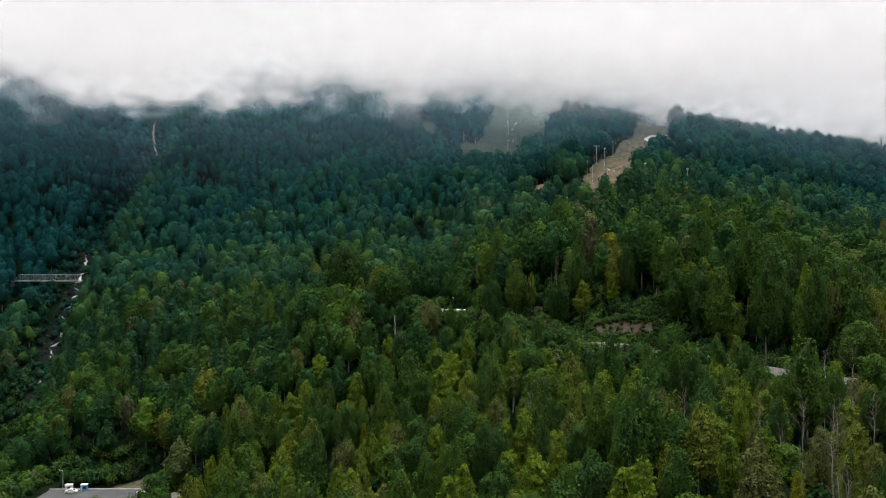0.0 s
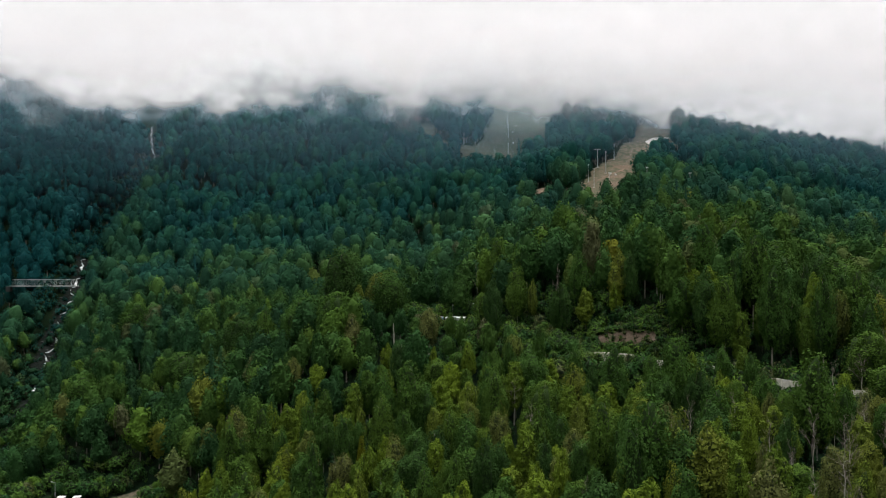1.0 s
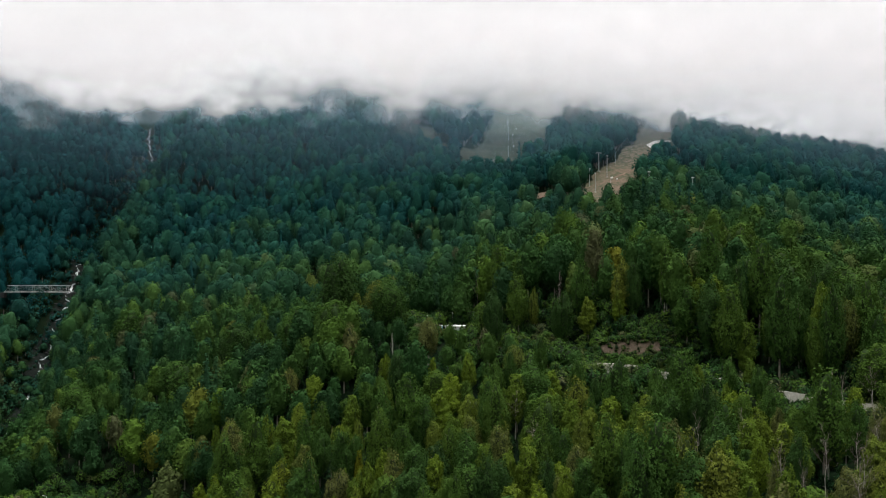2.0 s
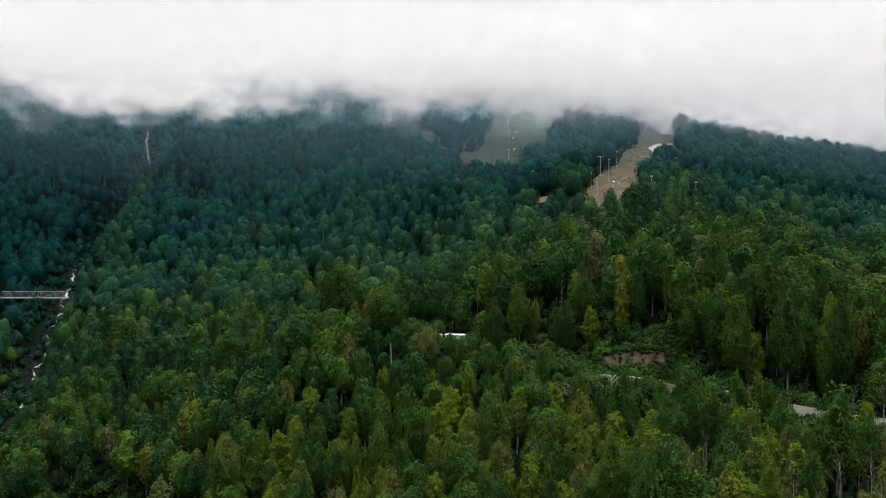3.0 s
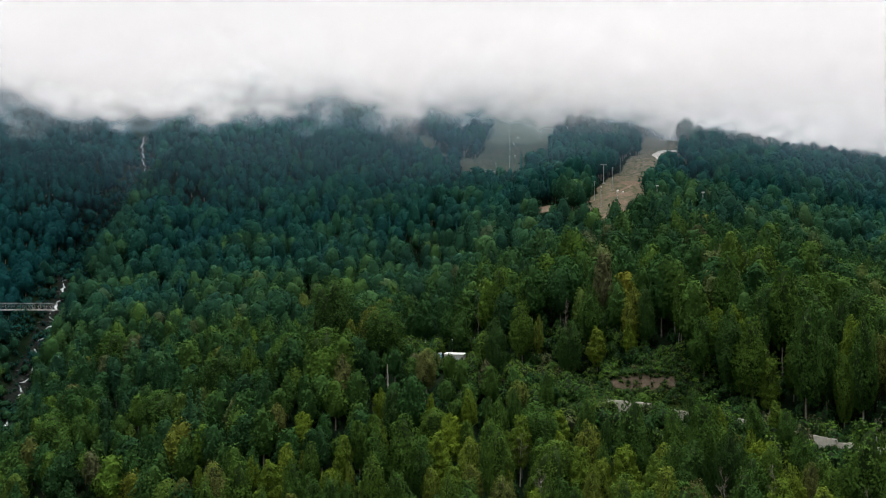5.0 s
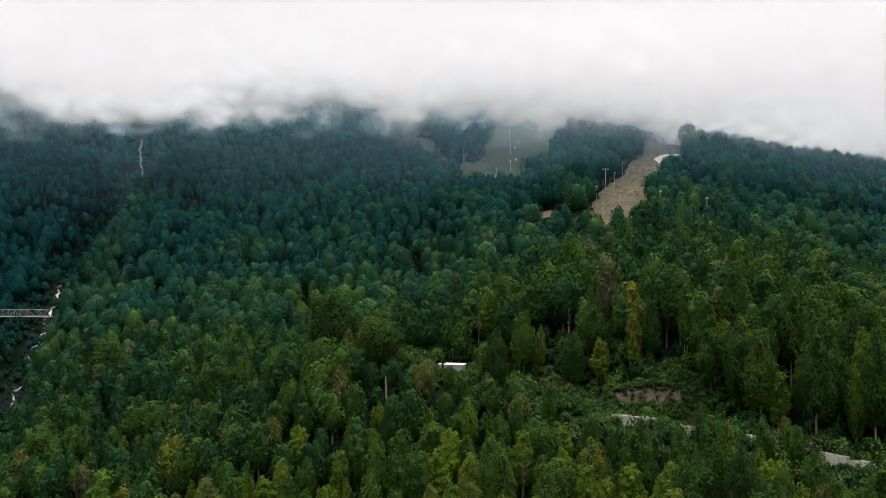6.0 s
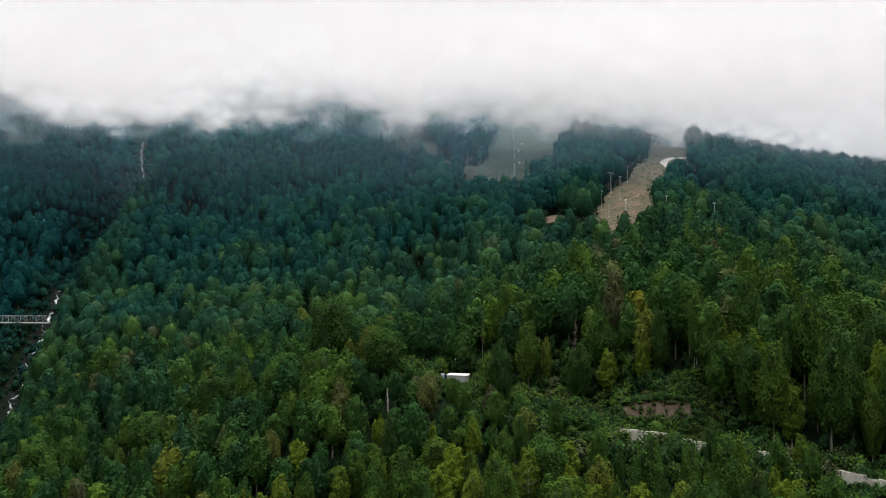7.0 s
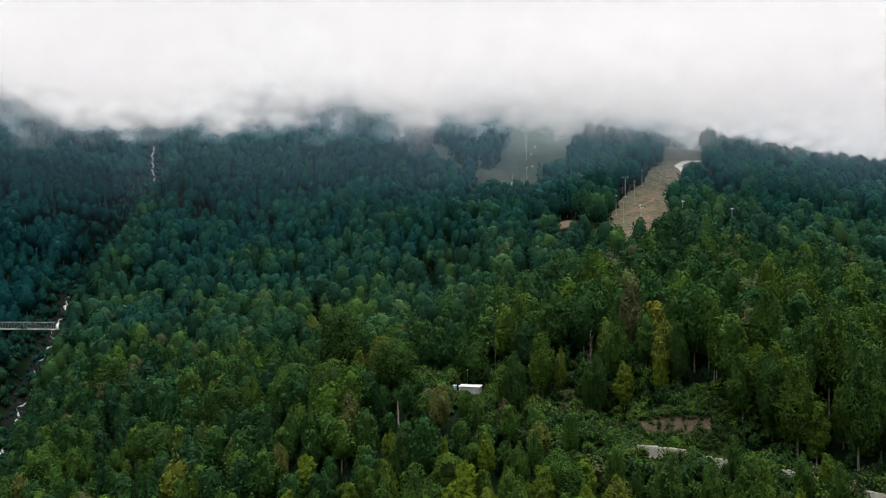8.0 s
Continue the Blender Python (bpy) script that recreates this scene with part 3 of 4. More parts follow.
# trees that stand out: x, y, height, width of the crown
STANDING = {
    "lime_tree": [(2, 278, 19, 8.8), (14, 272, 17, 6.2), (9, 290, 16, 5.2), (37, 246, 19, 7.6), (-1, 230, 22, 7.6), (-10, 245, 19, 6.7), (20, 200, 18, 6.9), (28, 198, 20, 6.8),
                  (48, 241, 19, 9.3), (74, 248, 16, 8.5), (92, 257, 16, 9.2), (112, 235, 15, 7.3), (54, 316, 17, 7.8), (36, 334, 22, 6.9), (135, 298, 20, 10.2),
                  (-35, 350, 21, 9.6), (-46, 301, 18, 9.3), (-20, 306, 16, 8.0), (-80, 304, 17, 7.1), (64, 311, 17, 7.7), (89, 299, 19, 8.2), (-13, 273, 17, 7.5), (-28, 250, 20, 5.1), (58, 166, 20, 8.2), (-24, 240, 18, 5.9)],
    "beech_tree": [(29, 272, 20, 13.1), (30, 250, 21, 12.5), (123, 236, 16, 9.7), (39, 170, 18, 6.4), (53, 323, 25, 8.9), (30, 336, 26, 10.4), (16, 319, 24, 9.9), (118, 304, 28, 15.5),
                   (81, 309, 24, 8.3), (97, 308, 27, 10.6), (-59, 352, 22, 13.3), (-43, 337, 23, 13.0), (-75, 356, 21, 9.8), (-22, 345, 24, 13.5), (-156, 425, 22, 15.0),
                   (-114, 366, 20, 14.5), (-158, 368, 20, 13.0), (24, 360, 23, 9.9), (142, 300, 27, 15.5), (128, 254, 22, 12.2), (122, 308, 28, 12.5), (115, 330, 27, 12.3), (109, 305, 27, 12.0)],
    "hornbeam_tree": [(62, 195, 20, 9.4), (51, 198, 19, 7.5), (-62, 344, 20, 10.6), (45, 318, 24, 8.7), (19, 314, 25, 8.6), (70, 312, 26, 9.3), (137, 303, 29, 13.6), (153, 295, 26, 14.5),
                      (-43, 357, 25, 14.5), (-88, 364, 21, 12.5), (-12, 259, 19, 8.0)],
    "oak_tree": [(-34, 318, 20, 8.7), (8, 252, 19, 7.8), (16, 243, 19, 8.0), (58, 242, 18, 8.0), (47, 171, 18, 6.5), (-48, 289, 18, 8.3), (-55, 309, 18, 9.5), (42, 266, 13, 7.3),
                 (-27, 350, 24, 13.0), (-5, 316, 18, 10.8), (25, 296, 14, 10.1), (86, 307, 27, 9.5), (44, 280, 9, 7.7), (-19, 277, 19, 9.0)],
    "maple_tree": [(66, 314, 25, 9.0), (86, 222, 14, 3.8), (90, 178, 16, 6.1)],
    "bare_tree": [(71, 184, 16, 6.3), (84, 192, 17, 6.6), (98, 187, 16, 7.7), (124, 249, 15, 8.6), (117, 252, 14, 7.8), (65, 264, 12, 6.2), (45, 327, 26, 8.1), (80, 308, 25, 8.5),
                  (102, 312, 27, 7.3), (15, 364, 23, 7.5), (-32, 250, 19, 5.8), (-5, 302, 13, 9.3), (76, 184, 14, 5.1)],
}
# leaves, label, foot of the crown, point of its top, tiers, size of a spray
LOOKS = {
    "lime_tree": ("lime", "fresh yellow-green lime tree in full leaf on the slope", 0.10, 0.26, 0.06, 0.55),
    "beech_tree": ("green", "green beech tree with a full rounded crown on the slope", 0.10, 0.10, 0.02, 0.48),
    "hornbeam_tree": ("deep", "dark green hornbeam tree with a dense crown on the slope", 0.08, 0.15, 0.0, 0.48),
    "oak_tree": ("rust", "oak tree with dull brown leaves turning in early autumn", 0.10, 0.22, 0.0, 0.42),
    "maple_tree": ("gold", "maple tree with golden yellow early autumn leaves", 0.12, 0.28, 0.06, 0.52),
}
taken = np.array([(t[0], t[1], t[3]) for rows in STANDING.values() for t in rows], float)


def plant(y0, y1, step, clear=True):
    """Places for trees between two lines across the hill, on a shaken grid, within what can be seen of it."""
    xs, ys = np.meshgrid(np.arange(-560, 560, step), np.arange(y0, y1, step * 0.87))
    xs[1::2] += step / 2
    x, y = xs.ravel() + rng.uniform(-0.38, 0.38, xs.size) * step, ys.ravel() + rng.uniform(-0.38, 0.38, xs.size) * step
    keep = (np.abs(x - 4) < 0.56 * y + 22) & (open_ground(x, y) < 0.4)
    ds, _ = off_line(x, y, STREAM)
    keep &= ds > np.where(((y > 570) & (y < 785)) | ((y > 483) & (y < 507)) | (y < 455), 0.9, np.where(y >= 765, np.where(y < 850, 7.5, 3.5), 3.2 + 1.4 * waves(x, y, 22, 9)))
    db, _ = off_line(x, y, BENCH)
    keep &= (db > (4.5 if clear else 1.0)) | (x < -30)
    keep &= (np.hypot(x - 4, y - 357) > 8) & (np.hypot((x + 112) / 1.8, y - 309) > 5)
    keep &= ~((np.abs(x - PARK[0] - 7) < 20) & (y > PARK[1] - 16) & (y < PARK[1] + 11))
    keep &= ~((np.abs(x - 66) < 14) & (np.abs(y - 304 + 0.28 * (x - 56)) < (6 if clear else 2.6))) & (np.hypot((x - 68) / 0.9, (y - 546) / 1.2) > 11) & (np.hypot((x - 65) / 0.7, (y - 522) / 1.7) > 12)
    keep &= ~((x > -276) & (x < -233) & (y > 490) & (y < 524))
    if clear:
        keep &= (np.hypot(x[:, None] - taken[:, 0], y[:, None] - taken[:, 1]) > 2.6 + taken[:, 2] * 0.33).all(1)
    keep &= rng.uniform(size=x.size) < 0.95
    return x[keep], y[keep]


# ---- trees of the near slope, each a thing
def limbs(seed, height, low, spread, radius):
    """A tapered, slightly bent trunk with limbs that reach into the crown."""
    r = random.Random(seed)
    bm = bmesh.new()
    pts = [Vector((0, 0, -0.8))]
    for i in range(1, 6):
        pts.append(Vector((r.uniform(-0.25, 0.25) * i * 0.5, r.uniform(-0.25, 0.25) * i * 0.5, height * 0.88 * i / 5)))
    rad = [radius * (1.25, 0.9, 0.72, 0.5, 0.3, 0.08)[i] for i in range(6)]
    for i in range(5):
        rod(bm, pts[i], pts[i + 1], rad[i], rad[i + 1], 6)
    for i in range(9):
        h = height * (low + 0.02 + (0.82 - low) * i / 9)
        a, l = i * 2.4 + r.uniform(-0.4, 0.4), spread * r.uniform(0.5, 0.9) * (1 - 0.5 * i / 9)
        k = h / (height * 0.88) * 5
        p = pts[min(int(k), 4)].lerp(pts[min(int(k) + 1, 5)], k % 1)
        rod(bm, p, p + Vector((math.cos(a) * l, math.sin(a) * l, l * r.uniform(0.5, 0.9))), radius * 0.34, radius * 0.06, 4)
    return bm


def twigs(seed, height, spread):
    """The bare branches of a dead tree, forking three times."""
    r = random.Random(seed)
    bm = bmesh.new()

    def fork(p, d, l, rad, level):
        q = p + d * l
        rod(bm, p, q, rad, rad * 0.5, 3)
        if level == 3:
            return
        for _ in range(3):
            e = (d + Vector((r.uniform(-1, 1), r.uniform(-1, 1), r.uniform(-0.15, 0.7))) * 0.75).normalized()
            fork(p + d * l * r.uniform(0.45, 1.0), e, l * r.uniform(0.55, 0.8), rad * 0.55, level + 1)

    for i in range(7):
        h = height * (0.38 + 0.6 * i / 7)
        a = i * 2.4 + r.uniform(-0.5, 0.5)
        fork(Vector((0, 0, h)), Vector((math.cos(a) * 0.6, math.sin(a) * 0.6, 1.0)).normalized(), spread * r.uniform(0.45, 0.7) * (1.1 - 0.5 * i / 7), 0.075, 0)
    return bm


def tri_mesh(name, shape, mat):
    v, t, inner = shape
    # the heart's colour is darkened to paint the shade within the leaves
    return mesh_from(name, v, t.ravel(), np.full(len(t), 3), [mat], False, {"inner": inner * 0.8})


def prototype(kind, k):
    """One tree of a kind, 20 m tall with a crown 10 m wide, standing at the origin. Each kind has four growths."""
    ob = new(kind)
    seed = 900 + 31 * k + 7 * len(kind)
    if kind == "bare_tree":
        tagged(ob, "leafless grey tree with bare branches among green trees", "tree", "bare trees on the slope")
        part("trunk", limbs(seed, 20, 0.45, 2.0, 0.18), MAT["pale_bark"], ob)
        part("branchwork", twigs(seed, 20, 4.6), MAT["twig"], ob)
        return ob
    mat, label, low, tip, tiers, leaf = LOOKS[kind]
    low += (0.0, 0.05, 0.12, 0.08, 0.04, 0.08)[k]
    tip += 0.08 * (k % 2)
    tagged(ob, label, "tree", "trees of the near slope")
    part("trunk", limbs(seed, 20, low, 4.0, 0.26), MAT["pale_bark"] if k == 1 else MAT["bark"], ob)
    # broad old trees carry more limbs and finer sprays for their width
    heads, leaves = (7, 7200) if k > 3 else ((1, 4, 3, 2)[k], 4600)
    v, t, inner = full_crown(seed, heads, leaves, leaf * (0.70 if k > 3 else 0.87), 20, 5.0, low, tip * (0.6 if k > 3 else 1.0), tiers)
    reach = np.percentile(np.hypot(v[:, 0], v[:, 1]), 97)
    v = v * (5.0 / reach, 5.0 / reach, 1)
    c = new("crown", tri_mesh("crown", (v, t, inner), MAT[mat]))
    c.parent = ob
    return ob


GROWN = {}


def set_tree(kind, k, x, y, height, wide, turn):
    m = pose(x, y, zland(x, y), 0, 0, turn) @ Matrix.Diagonal((wide / 10, wide / 10, height / 20, 1))
    if (kind, k) in GROWN:
        return copy_thing(GROWN[kind, k], m)
    ob = prototype(kind, k)
    GROWN[kind, k] = ob
    ob.matrix_basis = m
    return ob


# open stretches of the wall: from x, to x, y, height
OPEN_WALL = ((50, 64, 290, 63.5), (84, 91, 275, 61), (99, 126, 256, 59))


def near_trees():
    planted = [(kind, *row) for kind, rows in STANDING.items() for row in rows]
    x, y = plant(135, 296, 7.6)
    h = tree_height(x, y)
    kinds = rng.choice(["beech_tree", "hornbeam_tree", "lime_tree", "oak_tree", "maple_tree", "bare_tree"], len(x), p=[0.33, 0.15, 0.31, 0.15, 0.01, 0.05])
    tall = h > 8.5
    for i in np.nonzero(tall)[0]:
        kind = kinds[i]
        # the lowest corner of the wood in the east has many bare and turning trees
        if x[i] > 50 and y[i] < 220 and rng.uniform() < 0.55:
            kind = rng.choice(["bare_tree", "oak_tree", "bare_tree", "maple_tree", "lime_tree"])
        if x[i] > 95 and 232 < y[i] < 262 and rng.uniform() < 0.35:
            kind = "bare_tree"
        # the growth is kept low below the open stretches of the wall
        for x0, x1, wy, wz in OPEN_WALL:
            if x0 < x[i] * (wy - 30) / (y[i] - 30) < x1 and y[i] < wy:
                h[i] = min(h[i], (112 + (wz - 112) * (y[i] - 30) / (wy - 30) - zland(x[i], y[i])) * 0.86)
        if h[i] < 3:
            continue
        # darker hornbeams are picked here to paint the shaded tree wall above the bench
        if x[i] > 40 and 284 < y[i] < 335 and rng.uniform() < 0.3:
            kind = "hornbeam_tree"
        hh = h[i] * rng.uniform(0.74, 1.24)
        planted.append((kind, x[i], y[i], hh, np.clip(hh * rng.uniform(0.38, 0.58), 4.8, 10.5)))
    for n, (kind, px, py, hh, w) in enumerate(planted):
        # the crowns of the template end a little under their height
        set_tree(str(kind), 4 + n % 2 if w > 11.6 else n % 4, float(px), float(py), float(hh), float(w), float(rng.uniform(0, 360)))
    return x[~tall], y[~tall]


low_x, low_y = near_trees()

MID = [full_crown(100 + i, 1 + i % 3, 1250, 0.74, 20, 5.4, 0.22, 0.08 + 0.15 * (i % 4), 0.0, 0.85, 0.6) for i in range(10)]
MID += [fir(150 + i, 260, 1.6) for i in range(3)]
FAR = [crown(200 + i, 14, 330, 0.95, 20, 5.4, 0.22, 0.06 + 0.15 * (i % 4), 0.0, 2, 0.76, 0.75) for i in range(10)] + [fir(250 + i, 90, 2.2) for i in range(3)]
HIGH = [crown(220 + i, 11, 170, 1.3, 20, 5.4, 0.22, 0.06 + 0.15 * (i % 4), 0.0, 2, 0.82, 0.65) for i in range(10)] + [fir(260 + i, 60, 2.4) for i in range(3)]


def forest(name, label, y0, y1, step, templates, heart_shade):
    x, y = plant(y0, y1, step)
    n = len(x)
    h = tree_height(x, y) * rng.triangular(0.66, 1.0, 1.32, n)
    # distance haze painted into the leaves, growing up the slope
    haze_tint = smooth(340, 660, y + 40 * waves(x, y, 90, 31)) * 0.95
    # along the spur above the gully: less painted haze, a higher tint
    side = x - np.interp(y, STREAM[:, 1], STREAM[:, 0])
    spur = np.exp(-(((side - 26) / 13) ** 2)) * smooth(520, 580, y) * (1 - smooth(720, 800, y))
    haze_tint = haze_tint * (1 - 0.3 * spur)
    # west of the gully, haze and shade are painted into the leaf colour
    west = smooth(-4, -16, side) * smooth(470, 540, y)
    haze_tint = np.maximum(haze_tint, west)
    is_fir = rng.uniform(size=n) < 0.008 + 0.04 * haze_tint
    pick = np.where(is_fir, rng.randint(10, 13, n), rng.randint(0, 10, n))
    wide = np.where(is_fir, h / 22, np.clip(h / 20, 0.6, 1.25) * rng.uniform(0.80, 1.22, n))
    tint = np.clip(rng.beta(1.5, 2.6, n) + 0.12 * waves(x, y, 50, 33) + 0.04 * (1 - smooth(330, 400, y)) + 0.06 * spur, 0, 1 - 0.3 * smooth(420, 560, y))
    # above the bench a lighter leaf tint makes up for the shade
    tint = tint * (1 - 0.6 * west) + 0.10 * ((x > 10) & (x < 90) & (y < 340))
    haze_fir = np.clip(haze_tint + is_fir * 0.3, 0, 1)
    v, f, s, marks = stand(templates, x, y, land(x, y) - 0.4, pick, h / 20, wide, rng.uniform(0, 6.28, n), tint, haze_fir, heart_shade)
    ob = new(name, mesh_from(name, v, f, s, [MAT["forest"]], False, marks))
    # the stems below the crowns
    a = np.arange(5) * 2 * np.pi / 5
    ring = np.stack([np.cos(a), np.sin(a), np.zeros(5)], -1)
    foot = np.stack([x, y, land(x, y) - 0.8], -1)[:, None]
    stem = np.concatenate([foot + ring * 0.30, foot + ring * 0.12 + np.stack([0 * h, 0 * h, h * 0.7], -1)[:, None]], 1).reshape(-1, 3)
    q = np.array([(k, (k + 1) % 5, 5 + (k + 1) % 5, 5 + k) for k in range(5)])
    q = (q[None] + 10 * np.arange(n)[:, None, None]).reshape(-1)
    tagged(new("tree_stems", mesh_from("tree_stems", stem, q, np.full(len(q) // 4, 4), [MAT["bark"]])), "grey stems of the forest trees", "tree stems", kind="stuff")
    return tagged(ob, label, "forest", kind="stuff")


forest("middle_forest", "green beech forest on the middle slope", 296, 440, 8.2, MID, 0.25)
forest("upper_forest", "beech and fir forest on the upper slope, darkened by painted haze", 440, 640, 8.8, FAR, 0.15)
forest("high_forest", "beech and fir forest below the cloud, teal with painted haze", 640, 965, 9.0, HIGH, 0.12)


def shrubs():
    """Bushes on the bench, round the car park and along the ski runs."""
    shape = [crown(300 + i, 8, 230, 0.5, 6, 2.7, 0.05, 0.2, 0, 1) for i in range(6)]
    x, y = plant(150, 400, 3.9, False)
    d, _ = off_line(x, y, BENCH)
    dp = np.hypot((x - PARK[0]) / 1.5, y - PARK[1])
    keep = ((d < np.where((x > 95) & (y > np.interp(x, BENCH[:, 0], BENCH[:, 1])), 9, 22)) & (x > -35) & (x < 210)) | (dp < 28)
    # gaps in the taller bushes through which the wall shows
    fence = np.interp(x, WALL[:, 0], WALL[:, 1])
    gap = (d < 12) & (y < fence)
    keep &= (np.abs(y - fence) > 1.6) | (x < 30)
    gap &= ((x > 51) & (x < 63)) | ((x > 70) & (x < 75)) | ((x > 86) & (x < 90)) | ((x > 99) & (x < 125))
    x, y = x[keep], y[keep]
    n = len(x)
    size = rng.uniform(0.55, 1.35, n) * np.where(gap[keep], 0.28, 1.0)
    size = np.where((np.abs(x - 5) < 7) & (y > 325) & (y < 360), np.where(y < 350, 0.62, 0.45), size)
    size = np.where((np.abs(x - 66) < 15) & (y > 284) & (y < 300), size * 0.5, size)
    # a ragged hedge along the foot of the wall, with a few breaks
    hx = np.arange(49, 170, 1.5)
    for a, b in ((54, 60.5), (71, 73), (87, 89), (101, 106), (109, 113), (115, 124), (135, 139)):
        hx = hx[(hx < a) | (hx > b)]
    hy = np.interp(hx, WALL[:, 0], WALL[:, 1]) - rng.uniform(1.8, 3.2, len(hx))
    x, y, size = np.r_[x, hx], np.r_[y, hy], np.r_[size, rng.uniform(0.40, 0.66, len(hx)) + np.where((hx > 44) & (hx < 70), 0.24, 0.06)]
    n = len(x)
    tint = np.clip(0.22 + 0.7 * rng.beta(2.2, 2.2, n), 0, 1)
    v, f, s, marks = stand(shape, x, y, land(x, y) - 0.2, rng.randint(0, 6, n), size, size * rng.uniform(0.9, 1.3, n), rng.uniform(0, 6.28, n), tint, np.zeros(n))
    tagged(new("shrubs", mesh_from("shrubs", v, f, s, [MAT["forest"]], False, marks)), "dense green shrubs on the cleared bench", "shrubs", kind="stuff")


shrubs()


def brambles():
    """Knee-high to head-high growth that covers the open ground of the bench."""
    shape = [crown(320 + i, 5, 50, 0.42, 3, 1.6, 0.0, 0.2, 0, 1) for i in range(5)]
    xs, ys = np.meshgrid(np.arange(8, 132, 1.9), np.arange(250, 372, 1.9))
    # weeds stand closer on the steep bank
    us, vs = np.meshgrid(np.arange(49, 86, 1.0), np.arange(293, 310, 0.8))
    x, y = np.r_[xs.ravel(), us.ravel()], np.r_[ys.ravel(), vs.ravel()]
    x, y = x + rng.uniform(-0.8, 0.8, x.size), y + rng.uniform(-0.8, 0.8, x.size)
    d, _ = off_line(x, y, BENCH)
    behind = y - np.interp(x, BENCH[:, 0], BENCH[:, 1])
    keep = (d > 0.8) & (d < 26) & ((x < 95) | (behind < 14)) & (np.hypot(x - 4, y - 356) > 6.5)
    x, y = x[keep], y[keep]
    n = len(x)
    size = rng.uniform(0.3, 0.85, n) * (0.8 + 0.3 * waves(x, y, 14, 44))
    dry = (np.abs(x - 66) < 10) & (np.abs(y - 303 + 0.28 * (x - 56)) < 1.5)
    size = np.where((np.abs(x - 66) < 17) & (y > 294) & (y < 309), rng.uniform(0.5, 1.0, n), size)
    size = np.where(dry, rng.uniform(0.10, 0.75, n) ** 1.3, size)
    size = np.where((x > 51) & (x < 63) & (y > 280) & (y < np.interp(x, WALL[:, 0], WALL[:, 1]) + 0.8), rng.uniform(0.2, 0.5, n), size)
    v, f, s, marks = stand(shape, x, y, land(x, y) - 0.15, rng.randint(0, 5, n), size, size * rng.uniform(1.0, 1.7, n), rng.uniform(0, 6.28, n), np.where(dry, rng.uniform(0.40, 0.88, n), 0.2 + 0.7 * rng.beta(2.0, 2.0, n)), np.zeros(n))
    tagged(new("brambles", mesh_from("brambles", v, f, s, [MAT["forest"]], False, marks)), "green brambles and tall weeds covering the bench", "brambles", kind="stuff")


brambles()


def gully_bushes():
    """Dark bushes on the steep banks of the stream."""
    shape = [crown(380 + i, 6, 60, 0.95, 6, 2.8, 0.0, 0.3, 0, 1) for i in range(5)]
    xs, ys = np.meshgrid(np.arange(-330, -150, 4.0), np.arange(330, 800, 4.0))
    x, y = xs.ravel() + rng.uniform(-1.8, 1.8, xs.size), ys.ravel() + rng.uniform(-1.8, 1.8, xs.size)
    d, _ = off_line(x, y, STREAM)
    side = np.where(x > np.interp(y, STREAM[:, 1], STREAM[:, 0]), 1.8, 2.6)
    over = ((y > 484) & (y < 509)) | (y < 455)
    keep = (d > np.where(over, 0.3, side + 0.8 * waves(x, y, 20, 41))) & (d < 26)
    x, y, d, over = x[keep], y[keep], d[keep], over[keep]
    n = len(x)
    size = rng.uniform(0.4, 1.0, n) * np.where(over, 1.0, 0.6 + 0.4 * smooth(3, 10, d))
    # the bushes take on painted haze further up the gully
    v, f, s, marks = stand(shape, x, y, land(x, y) - 0.2, rng.randint(0, 5, n), size, size * rng.uniform(0.9, 1.4, n), rng.uniform(0, 6.28, n), rng.beta(1.5, 3.0, n), smooth(330, 560, y))
    tagged(new("gully_bushes", mesh_from("gully_bushes", v, f, s, [MAT["forest"]], False, marks)), "dark green bushes on the banks of the gully", "bushes", kind="stuff")


gully_bushes()


def understorey():
    """Saplings and brambles that close the floor of the near wood."""
    shape = [crown(340 + i, 6, 130, 0.7, 7, 2.6, 0.0, 0.4, 0, 1) for i in range(5)]
    x, y = plant(150, 430, 5.6, False)
    keep = ~((np.abs(x - 66) < 14) & (y > 297) & (y < 306))
    x, y = x[keep], y[keep]
    n = len(x)
    back = y - np.interp(x, BENCH[:, 0], BENCH[:, 1])
    size = rng.uniform(0.4, 1.0, n) * np.where((x > 20) & (x < 160) & (back > 8) & (back < 45), 1.25, 1.0) * np.clip(tree_height(x, y) / 11, 0.35, 1)
    size = np.where((x > 48) & (x < 80) & (y > 276) & (y < 306), size * 0.5, size)
    # low tints put the shade of the wood into these leaves
    v, f, s, marks = stand(shape, x, y, land(x, y) - 0.2, rng.randint(0, 5, n), size, size * rng.uniform(0.8, 1.2, n), rng.uniform(0, 6.28, n), rng.beta(1.0, 5.0, n), np.zeros(n))
    tagged(new("understorey", mesh_from("understorey", v, f, s, [MAT["forest"]], False, marks)), "saplings and brambles under the trees, tinted dark for shade", "undergrowth", kind="stuff")


understorey()


